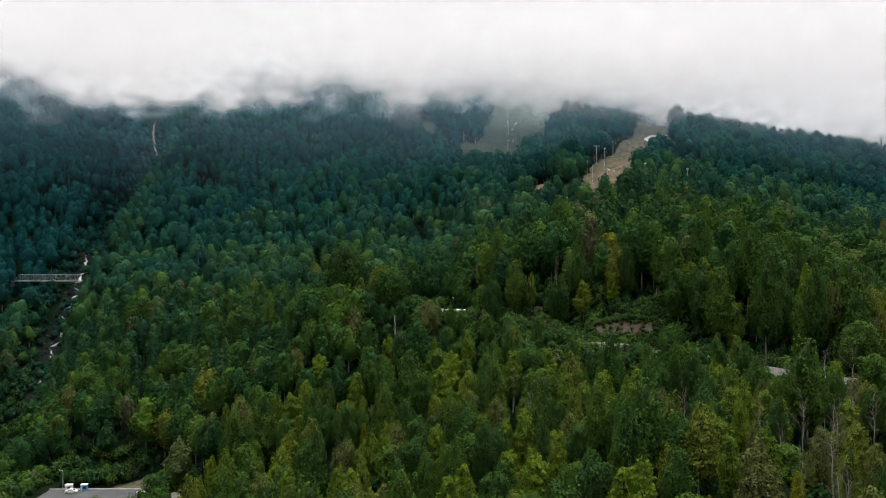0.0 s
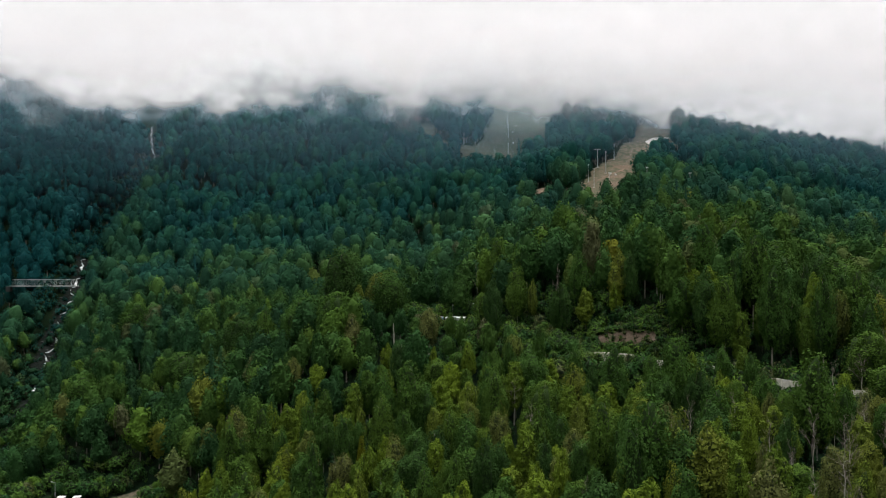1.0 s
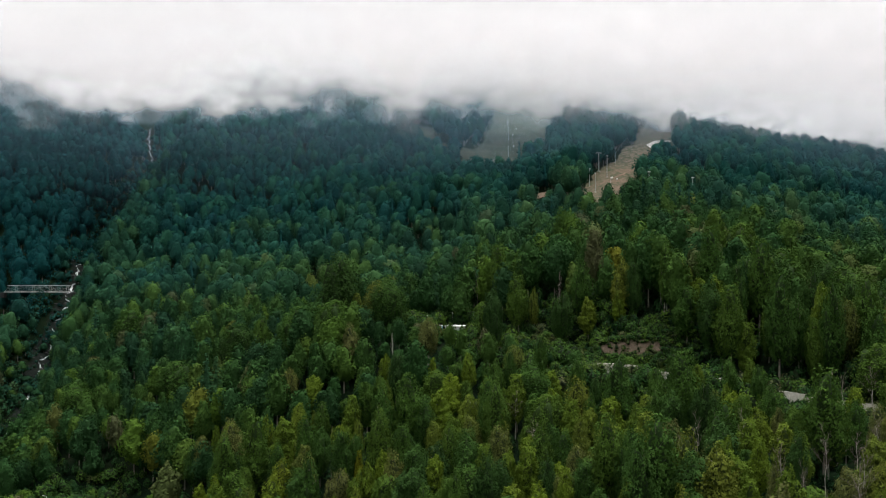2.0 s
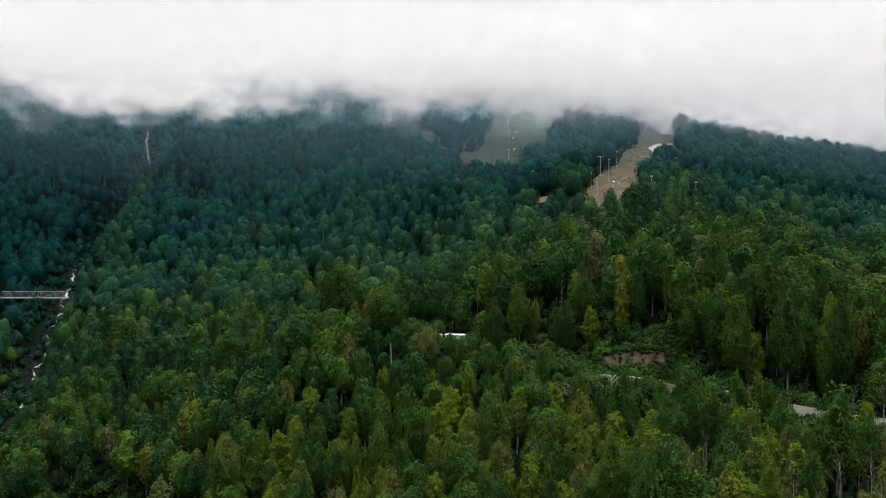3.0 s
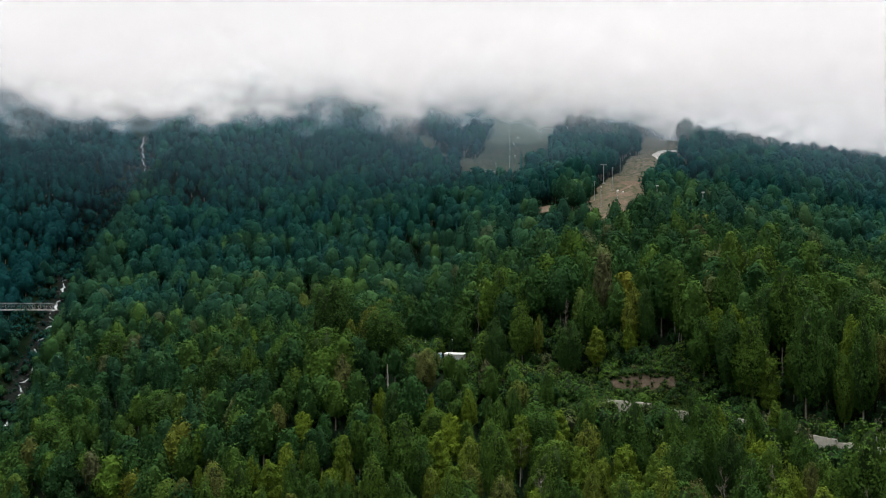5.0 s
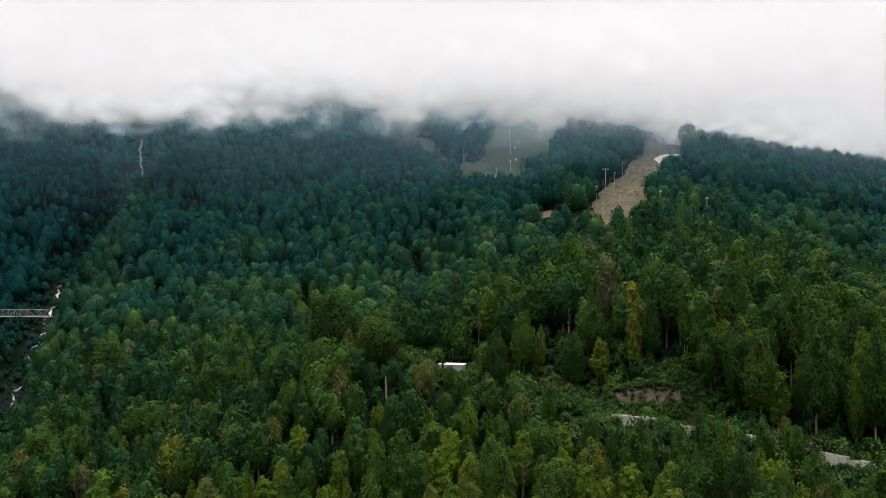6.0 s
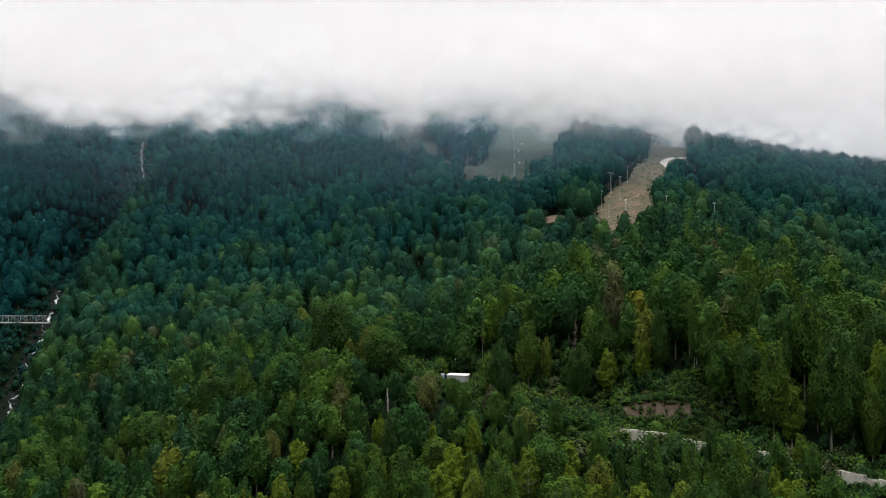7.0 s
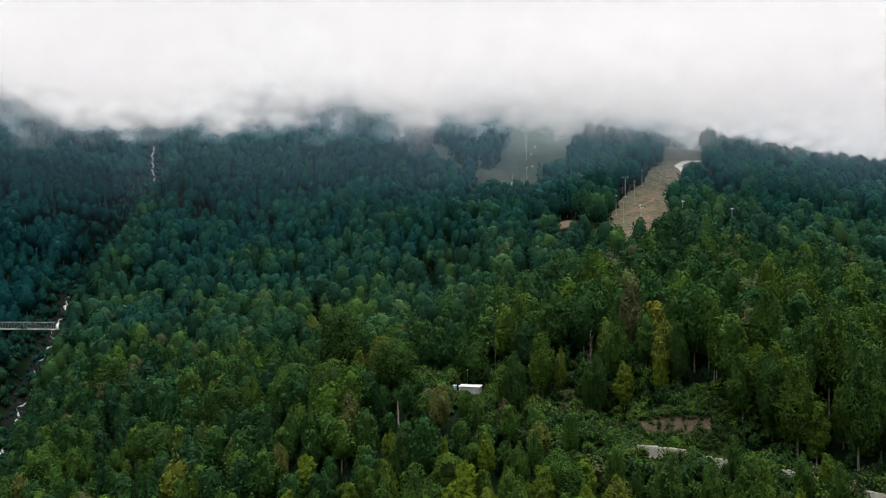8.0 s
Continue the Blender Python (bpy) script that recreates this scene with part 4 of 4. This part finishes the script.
# ---------------------------------------------------------------- the stream
def stream():
    """White water down the gully, winding in its bed, broken where boulders hide it."""
    pts = STREAM[2:]
    seg = np.r_[0, np.cumsum(np.hypot(np.diff(pts[:, 0]), np.diff(pts[:, 1])))]
    s = np.arange(0, seg[-1], 1.2)
    y = np.interp(s, seg, pts[:, 1])
    x = np.interp(s, seg, pts[:, 0]) + (1.9 * np.sin(s / 5.3) + 1.3 * np.sin(s / 2.3 + 1) + 0.5 * np.sin(s / 0.9)) * np.where(y > 600, 0.6, 1.0)
    w = 0.55 + 0.3 * np.sin(s / 4.1) + 0.2 * np.sin(s / 1.7)
    w = np.clip(w, 0.15, 1.1) * np.where(y > 600, 0.7, 1.0)
    z = land(x, y) + 0.35
    bm = bmesh.new()
    rows = []
    for i in range(len(s)):
        c = 0.25
        rows.append([bm.verts.new((x[i] + k * w[i], y[i], z[i] + c * (1 - abs(k)) - 0.4 * abs(k))) for k in (-1, -0.5, 0, 0.5, 1)])
    for a, b in zip(rows[:-1], rows[1:]):
        for k in range(4):
            bm.faces.new((a[k], a[k + 1], b[k + 1], b[k]))
    me = bpy.data.meshes.new("stream")
    bm.to_mesh(me)
    bm.free()
    me.materials.append(MAT["water"])
    tagged(new("stream", me), "narrow white mountain stream tumbling down a rocky gully", "stream", kind="structure")


stream()


def boulder_shape(seed):
    r = random.Random(seed)
    bm = bmesh.new()
    bmesh.ops.create_icosphere(bm, subdivisions=2, radius=1.0)
    for v in bm.verts:
        v.co *= 0.8 + 0.4 * noise.noise(v.co * 1.3 + Vector((seed, 0, 0))) + r.uniform(-0.06, 0.06)
        v.co.z *= 0.7
    me = bpy.data.meshes.new("boulder")
    bm.to_mesh(me)
    bm.free()
    me.materials.append(MAT["rock"])
    return me


def boulders():
    shapes = [boulder_shape(i) for i in range(5)]
    r = random.Random(5)
    for i in range(150):
        k = r.uniform(2, 9.2)
        a, b = STREAM[int(k)], STREAM[int(k) + 1]
        f = k % 1
        x, y = a[0] + f * (b[0] - a[0]) + r.gauss(0, 3.5), a[1] + f * (b[1] - a[1])
        ob = new("boulder", shapes[i % 5])
        size = r.uniform(0.4, 1.5)
        ob.matrix_basis = pose(x, y, zland(x, y) + 0.1 * size, 0, 0, r.uniform(0, 360)) @ Matrix.Diagonal((size * 1.2, size, size, 1))
        tagged(ob, "dark wet boulder in the stream's gully", "boulder", "boulders along the stream")


boulders()


# ---------------------------------------------------------------- the truss bridge over the gully
def truss_bridge():
    ob = new("truss_bridge")
    tagged(ob, "pale steel truss footbridge across the wooded gully", "bridge")
    length, tall, wide, bays = 42.0, 4.2, 2.6, 12
    bay = length / bays
    for s in (-1, 1):
        y = s * wide / 2
        for z, name in ((0.15, "bottom_chord"), (tall, "top_chord")):
            bm = bmesh.new()
            box(bm, (0, y, z), (length if z < 1 else length - bay, 0.18, 0.26 if z < 1 else 0.16), None, 0.02)
            part(name, bm, MAT["steel"], ob)
        for i in range(bays + 1):
            x = -length / 2 + i * bay
            if 0 < i < bays:
                bm = bmesh.new()
                box(bm, (x, y, tall / 2), (0.09, 0.09, tall), None, 0.01)
                part("post", bm, MAT["steel"], ob)
            if i < bays:
                a, b = (x, y, 0.2), (x + bay, y, tall)
                if i >= bays / 2:
                    a, b = (x, y, tall), (x + bay, y, 0.2)
                bm = bmesh.new()
                rod(bm, a, b, 0.05, 0.05, 6)
                part("brace", bm, MAT["steel"], ob)
    for i in range(24):
        bm = bmesh.new()
        box(bm, (-length / 2 + (i + 0.5) * length / 24, 0, 0.36), (length / 24 - 0.03, wide - 0.3, 0.08))
        part("deck_plank", bm, MAT["concrete"], ob)
    for x in (-length / 2, length / 2):
        bm = bmesh.new()
        box(bm, (x + (0.9 if x > 0 else -0.9), 0, -1.6), (2.6, 3.6, 3.2), None, 0.08)
        part("abutment", bm, MAT["rock"], ob)
    ob.matrix_basis = pose(-249, 520, 79.6, 0, 0, 0)


truss_bridge()


# ---------------------------------------------------------------- lights of the ski run
def slope_light():
    ob = new("slope_light")
    tagged(ob, "tall galvanised floodlight mast beside the ski run", "light mast", "floodlight masts of the ski runs")
    bm = bmesh.new()
    rod(bm, (0, 0, -0.6), (0, 0, 11.4), 0.17, 0.10, 8)
    part("pole", bm, MAT["steel"], ob)
    bm = bmesh.new()
    box(bm, (0, 0, 0.15), (0.9, 0.9, 0.5), None, 0.05)
    part("footing", bm, MAT["concrete"], ob)
    bm = bmesh.new()
    box(bm, (0, 0, 11.4), (1.3, 0.10, 0.10))
    part("crossarm", bm, MAT["steel"], ob)
    for x in (-0.5, 0.0, 0.5):
        bm = bmesh.new()
        box(bm, (x, -0.18, 11.58), (0.36, 0.28, 0.32), pose(0, 0, 0, 25, 0, 0), 0.04)
        lamp = part("lamp_head", bm, MAT["steel"], ob)
        bm = bmesh.new()
        box(bm, (x, -0.34, 11.52), (0.30, 0.03, 0.24), pose(0, 0, 0, 25, 0, 0))
        part("lens", bm, MAT["white"], lamp)
    return ob


MASTS = [(96, 548, 1.0, 10), (93, 511, 1.0, -5), (98, 490, 1.0, 20), (133, 644, 1.0, 0), (111, 566, 1.25, 30), (174, 643, 0.85, 0), (122, 497, 1.45, 15),
         (142, 478, 1.5, 0), (55, 697, 0.95, 0), (43, 683, 0.75, 5), (18, 724, 0.8, -20), (-38, 765, 0.7, 0), (95, 716, 1.1, 0), (98, 698, 0.9, 10),
         (59, 745, 1.0, 0), (61, 780, 1.0, 5), (64, 813, 1.0, 0)]
first = slope_light()
for i, (x, y, s, turn) in enumerate(MASTS):
    m = pose(x, y, zland(x, y), 0, 0, turn) @ Matrix.Diagonal((s * 0.9, s * 0.9, s, 1))
    if i == 0:
        first.matrix_basis = m
    else:
        copy_thing(first, m)


def lift_pylon():
    ob = new("lift_pylon")
    tagged(ob, "grey steel ski lift pylon with a wide crosshead", "lift pylon")
    bm = bmesh.new()
    rod(bm, (0, 0, -0.6), (0, 0, 13.2), 0.26, 0.17, 10)
    part("mast", bm, MAT["steel"], ob)
    bm = bmesh.new()
    box(bm, (0, 0, 13.3), (3.8, 0.22, 0.24), None, 0.03)
    part("crosshead", bm, MAT["steel"], ob)
    for x in (-1.75, 1.75):
        bm = bmesh.new()
        box(bm, (x, 0, 13.0), (0.2, 2.6, 0.3), None, 0.03)
        beam = part("sheave_beam", bm, MAT["steel"], ob)
        for k in range(4):
            bm = bmesh.new()
            rod(bm, (x - 0.08, -1.05 + 0.7 * k, 12.75), (x + 0.08, -1.05 + 0.7 * k, 12.75), 0.24, 0.24, 10)
            part("sheave", bm, MAT["rubber"], beam)
    bm = bmesh.new()
    box(bm, (0, 0, 0.2), (1.8, 1.8, 0.8), None, 0.06)
    part("footing", bm, MAT["concrete"], ob)
    ob.matrix_basis = pose(110, 590, zland(110, 590), 0, 0, 8)


lift_pylon()


def snow_gun(x, y, turn):
    ob = new("snow_gun")
    tagged(ob, "small white snow gun on a stand beside the run", "snow gun", "snow guns of the ski runs")
    bm = bmesh.new()
    for k in range(3):
        a = k * 2.094
        rod(bm, (0, 0, 1.3), (0.8 * math.cos(a), 0.8 * math.sin(a), -0.1), 0.05, 0.05, 6)
    part("stand", bm, MAT["steel"], ob)
    bm = bmesh.new()
    rod(bm, (-0.8, 0, 1.5), (0.8, 0, 1.9), 0.48, 0.55, 14)
    barrel = part("barrel", bm, MAT["white"], ob)
    bm = bmesh.new()
    rod(bm, (0.79, 0, 1.9), (0.86, 0, 1.92), 0.44, 0.44, 14)
    part("fan_grille", bm, MAT["dark"], barrel)
    ob.matrix_basis = pose(x, y, zland(x, y), 0, 0, turn) @ Matrix.Scale(0.7, 4)


for x, y, turn in ((112, 555, 30), (114, 549, 200), (62, 728, 60), (64, 760, 20), (70, 790, 0)):
    snow_gun(x, y, turn)


# ---------------------------------------------------------------- tracks and platforms on the hill
def strip(name, line, width, mat, label, category, lift=0.12):
    """A band of road surface laid along the hill."""
    line = np.array(line, float)
    seg = np.r_[0, np.cumsum(np.hypot(np.diff(line[:, 0]), np.diff(line[:, 1])))]
    s = np.arange(0, seg[-1] + 0.01, 1.5)
    x, y = np.interp(s, seg, line[:, 0]), np.interp(s, seg, line[:, 1])
    for _ in range(6):
        x[1:-1], y[1:-1] = (x[:-2] + 2 * x[1:-1] + x[2:]) / 4, (y[:-2] + 2 * y[1:-1] + y[2:]) / 4
    dx, dy = np.gradient(x), np.gradient(y)
    n = np.hypot(dx, dy)
    bm = bmesh.new()
    rows = []
    for i in range(len(s)):
        wide = width * (0.5 + 0.05 * math.sin(s[i] * 0.7) + 0.04 * math.sin(s[i] * 0.31))
        zc = zland(x[i], y[i])
        row = []
        for k in (-1, -0.5, 0, 0.5, 1):
            px, py = x[i] - dy[i] / n[i] * k * wide, y[i] + dx[i] / n[i] * k * wide
            row.append(bm.verts.new((px, py, max(zland(px, py), zc - 0.6) + lift * (1 if abs(k) < 0.9 else -0.6))))
        rows.append(row)
    for a, b in zip(rows[:-1], rows[1:]):
        for k in range(4):
            bm.faces.new((a[k], a[k + 1], b[k + 1], b[k]))
    me = bpy.data.meshes.new(name)
    bm.to_mesh(me)
    bm.free()
    me.materials.append(mat)
    for p in me.polygons:
        p.use_smooth = True
    return tagged(new(name, me), label, category, kind="structure")


strip("hill_track", [(206, 728), (192, 722), (180, 712), (174, 700), (170, 684), (168, 664), (172, 648)], 6.5, MAT["gravel"], "pale gravel track winding over the ski run", "track", 0.35)
strip("service_path", [(92, 545), (102, 548), (116, 562), (128, 585)], 1.8, MAT["earth"], "narrow gravel service path on the ski run", "path", 0.25)


def platform():
    ob = new("lift_platform")
    tagged(ob, "low concrete platform with a railing at the foot of the run", "platform")
    bm = bmesh.new()
    box(bm, (0, 0, 0.3), (15, 5, 2.4), None, 0.08)
    part("slab", bm, MAT["concrete"], ob)
    for k in range(6):
        bm = bmesh.new()
        rod(bm, (-7 + 2.8 * k, -2.3, 1.5), (-7 + 2.8 * k, -2.3, 2.6), 0.05, 0.05, 6)
        part("rail_post", bm, MAT["steel"], ob)
    bm = bmesh.new()
    rod(bm, (-7, -2.3, 2.6), (7, -2.3, 2.6), 0.05, 0.05, 6)
    part("handrail", bm, MAT["steel"], ob)
    ob.matrix_basis = pose(35, 683, zland(35, 683) + 1.0, 0, 0, 6)


platform()


# ---------------------------------------------------------------- the retaining wall on the bench
def retaining_wall():
    ob = new("retaining_wall")
    tagged(ob, "long pale weathered concrete retaining wall half hidden by shrubs", "wall", kind="structure")
    line = [(float(p[0]), float(p[1])) for p in WALL]
    r = random.Random(3)
    for (x0, y0), (x1, y1) in zip(line[:-1], line[1:]):
        l = math.hypot(x1 - x0, y1 - y0)
        n = max(1, round(l / 2.6))
        a = math.atan2(y1 - y0, x1 - x0)
        for k in range(n):
            f = (k + 0.5) / n
            x, y = x0 + f * (x1 - x0), y0 + f * (y1 - y0)
            tall = (3.9 if 50 < x < 66 else 3.4) + r.uniform(-0.35, 0.35)
            bm = bmesh.new()
            box(bm, (0, 0, tall / 2 - 0.6), (l / n - 0.06, 0.5, tall + 0.6), None, 0.06)
            for v in bm.verts:
                v.co += Vector((r.uniform(-0.04, 0.04), r.uniform(-0.05, 0.05), r.uniform(-0.1, 0.1)))
            p = part("panel", bm, MAT["old_concrete"], ob)
            p.matrix_basis = pose(x, y, zland(x, y), r.uniform(-4, 0), 0, math.degrees(a))


retaining_wall()


# ---------------------------------------------------------------- the hut in the clearing
def hut():
    ob = new("site_hut")
    tagged(ob, "low grey site hut with a flat white roof in a clearing", "hut")
    w, d, h = 7.6, 5.0, 2.3
    bm = bmesh.new()
    box(bm, (0, 0, h / 2 - 0.2), (w, d, h + 0.4), None, 0.03)
    body = part("wall", bm, MAT["concrete"], ob)
    for k in range(9):
        bm = bmesh.new()
        box(bm, (-w / 2 + (k + 0.5) * w / 9, -d / 2 - 0.03, h / 2), (0.10, 0.06, h - 0.1))
        part("rib", bm, MAT["steel"], body)
    bm = bmesh.new()
    box(bm, (0, 0, h + 0.12), (w + 0.5, d + 0.5, 0.22), None, 0.03)
    part("roof", bm, MAT["white"], ob, "flat white roof")
    bm = bmesh.new()
    box(bm, (1.8, -d / 2 - 0.06, 1.0), (0.95, 0.08, 2.0), None, 0.02)
    part("door", bm, MAT["steel"], ob)
    ob.matrix_basis = pose(5.5, 357, zland(5.5, 357) + 0.2, 0, 0, -14)
    cabin = new("toilet_cabin")
    tagged(cabin, "small blue portable cabin beside the site hut", "cabin")
    bm = bmesh.new()
    box(bm, (0, 0, 1.1), (1.3, 1.3, 2.2), None, 0.06)
    part("shell", bm, MAT["blue"], cabin)
    bm = bmesh.new()
    box(bm, (0, 0, 2.28), (1.4, 1.4, 0.16), None, 0.05)
    part("roof", bm, MAT["white"], cabin)
    bm = bmesh.new()
    box(bm, (0, -0.67, 1.05), (0.8, 0.05, 1.9), None, 0.01)
    part("door", bm, MAT["white"], cabin)
    cabin.matrix_basis = pose(-0.4, 356.8, zland(-0.4, 356.8), 0, 0, -10)
    proto = None
    for x, y, h in ((-0.5, 366, 4.2), (4.5, 367, 5.2), (13.5, 364, 4.2), (-6.5, 364, 4.6)):
        m = pose(x, y, zland(x, y), 0, 0, 0) @ Matrix.Diagonal((1, 1, h / 4.2, 1))
        if proto:
            copy_thing(proto, m)
            continue
        proto = new("site_lamp")
        tagged(proto, "slim lamp post with a white globe by the hut", "lamp post", "lamp posts round the hut")
        bm = bmesh.new()
        rod(bm, (0, 0, -0.3), (0, 0, 4.2), 0.06, 0.045, 6)
        part("pole", bm, MAT["steel"], proto)
        bm = bmesh.new()
        bmesh.ops.create_icosphere(bm, subdivisions=2, radius=0.24, matrix=Matrix.Translation((0, 0, 4.4)))
        part("globe", bm, MAT["white"], proto)
        proto.matrix_basis = m


hut()


def snag():
    ob = new("dead_trunk")
    tagged(ob, "bare broken pale trunk standing above the trees", "dead tree")
    bm = bmesh.new()
    r = random.Random(2)
    pts = [Vector((0.12 * math.sin(i * 1.7) - 0.05 * i, 0.1 * math.cos(i * 2.1), -1 + i * 1.25)) for i in range(9)]
    rings = []
    for i, p in enumerate(pts):
        rad = 0.36 - 0.03 * i
        rings.append([bm.verts.new(p + Vector((rad * math.cos(k * 0.785) * r.uniform(0.85, 1.1), rad * math.sin(k * 0.785), 0.25 * r.uniform(-1, 1) if i == 8 else 0))) for k in range(8)])
    for lower, upper in zip(rings[:-1], rings[1:]):
        for k in range(8):
            bm.faces.new((lower[k], lower[(k + 1) % 8], upper[(k + 1) % 8], upper[k]))
    bm.faces.new(rings[-1])
    part("trunk", bm, MAT["pale_bark"], ob)
    for i in (5, 6, 7):
        bm = bmesh.new()
        rod(bm, pts[i], pts[i] + Vector((r.uniform(-0.6, 0.6), r.uniform(-0.6, 0.6), 0.4)), 0.08, 0.04, 5)
        part("branch_stub", bm, MAT["pale_bark"], ob)
    ob.matrix_basis = pose(-18.5, 321.4, zland(-18.5, 321.4), 0, 0, 0)


snag()


# ---------------------------------------------------------------- the car park in the valley
def car_park():
    bm = bmesh.new()
    x0, y0, z0 = PARK
    box(bm, (0, 0, 0), (37, 17, 0.3), None, 0.05)
    me = bpy.data.meshes.new("car_park")
    bm.to_mesh(me)
    bm.free()
    me.materials.append(MAT["asphalt"])
    ob = tagged(new("car_park", me), "small asphalt car park at the foot of the wood", "car park", kind="structure")
    ob.matrix_basis = pose(x0 + 8.5, y0 - 2, z0 + 0.05)
    wall = new("kerb")
    tagged(wall, "pale concrete kerb along the car park", "kerb", kind="structure")
    for k in range(18):
        bm = bmesh.new()
        box(bm, (0, 0, 0), (2.02, 0.4, 0.55), None, 0.03)
        p = part("kerb_stone", bm, MAT["concrete"], wall)
        p.matrix_basis = pose(x0 - 9 + 2.06 * k, y0 + 6.8 - 0.004 * (k - 10) ** 2, z0 + 0.3)
    strip("valley_road", [(-112, 301), (-104, 300), (-98, 296), (-92, 288), (-88, 276)], 3.2, MAT["gravel"], "pale road leading off the car park", "road", 0.3)


car_park()


def kiosk(x, y, turn, mat, label):
    ob = new("kiosk")
    tagged(ob, label, "kiosk", "kiosks at the car park")
    bm = bmesh.new()
    box(bm, (0, 0, 1.25), (2.8, 2.2, 2.5), None, 0.05)
    part("wall", bm, mat, ob)
    bm = bmesh.new()
    box(bm, (0, 0, 2.6), (3.2, 2.6, 0.2), None, 0.04)
    part("roof", bm, MAT["white"], ob)
    bm = bmesh.new()
    box(bm, (0.4, -1.12, 1.5), (1.3, 0.06, 1.0), None, 0.01)
    part("window", bm, MAT["dark"], ob)
    bm = bmesh.new()
    box(bm, (-0.9, -1.12, 1.0), (0.7, 0.06, 1.9), None, 0.01)
    part("door", bm, MAT["steel"], ob)
    ob.matrix_basis = pose(x, y, PARK[2] + 0.18, 0, 0, turn) @ Matrix.Diagonal((0.8, 0.8, 0.85, 1))


kiosk(-137.5, 302.5, 0, MAT["white"], "white kiosk standing at the edge of the car park")
kiosk(-132.0, 302.7, 5, MAT["blue"], "blue kiosk standing at the edge of the car park")


def car():
    ob = new("car")
    tagged(ob, "white parked car in front of the kiosks", "car")
    bm = bmesh.new()
    prof = [(-2.1, 0.35), (-2.15, 0.8), (-1.95, 0.95), (-1.35, 1.02), (-0.75, 1.45), (0.65, 1.48), (1.35, 1.0), (2.05, 0.88), (2.15, 0.6), (2.1, 0.35)]
    left, right = [bm.verts.new((x, -0.85 + (0.14 if z > 1.2 else 0), z)) for x, z in prof], [bm.verts.new((x, 0.85 - (0.14 if z > 1.2 else 0), z)) for x, z in prof]
    bm.faces.new(left)
    bm.faces.new(right[::-1])
    for i in range(len(prof)):
        j = (i + 1) % len(prof)
        bm.faces.new((left[j], left[i], right[i], right[j]))
    bmesh.ops.recalc_face_normals(bm, faces=bm.faces)
    part("body", bm, MAT["white"], ob)
    for s in (-1, 1):
        bm = bmesh.new()
        vs = [bm.verts.new((x, s * (0.862 - (0.13 if z > 1.2 else 0.02)), z)) for x, z in ((-1.15, 1.04), (-0.68, 1.38), (0.58, 1.40), (1.12, 1.02))]
        bm.faces.new(vs if s < 0 else vs[::-1])
        bmesh.ops.solidify(bm, geom=bm.faces[:], thickness=0.02)
        part("side_window", bm, MAT["dark"], ob)
    bm = bmesh.new()
    box(bm, (1.02, 0, 1.25), (0.03, 1.3, 0.6), pose(0, 0, 0, 0, -55, 0))
    part("windscreen", bm, MAT["dark"], ob)
    for x in (-1.35, 1.35):
        for y in (-0.8, 0.8):
            bm = bmesh.new()
            rod(bm, (x, y - 0.1, 0.32), (x, y + 0.1, 0.32), 0.32, 0.32, 16)
            wheel = part("wheel", bm, MAT["rubber"], ob)
            bm = bmesh.new()
            rod(bm, (x, y - 0.115, 0.32), (x, y + 0.115, 0.32), 0.19, 0.19, 12)
            part("rim", bm, MAT["steel"], wheel)
    ob.matrix_basis = pose(-135.4, 299.6, PARK[2] + 0.2, 0, 0, 4)


car()


def street_lamp(x, y, proto=None):
    m = pose(x, y, PARK[2] + 0.1, 0, 0, 0)
    if proto:
        return copy_thing(proto, m)
    ob = new("street_lamp")
    tagged(ob, "thin grey street lamp at the car park", "street lamp")
    bm = bmesh.new()
    rod(bm, (0, 0, -0.2), (0, 0, 7.2), 0.09, 0.06, 8)
    part("pole", bm, MAT["steel"], ob)
    bm = bmesh.new()
    rod(bm, (0, 0, 7.15), (-1.0, 0, 7.4), 0.045, 0.04, 6)
    part("arm", bm, MAT["steel"], ob)
    bm = bmesh.new()
    box(bm, (-1.2, 0, 7.4), (0.6, 0.25, 0.14), None, 0.03)
    part("lamp_head", bm, MAT["white"], ob)
    ob.matrix_basis = m
    return ob


lamp = street_lamp(-140.2, 303.4)
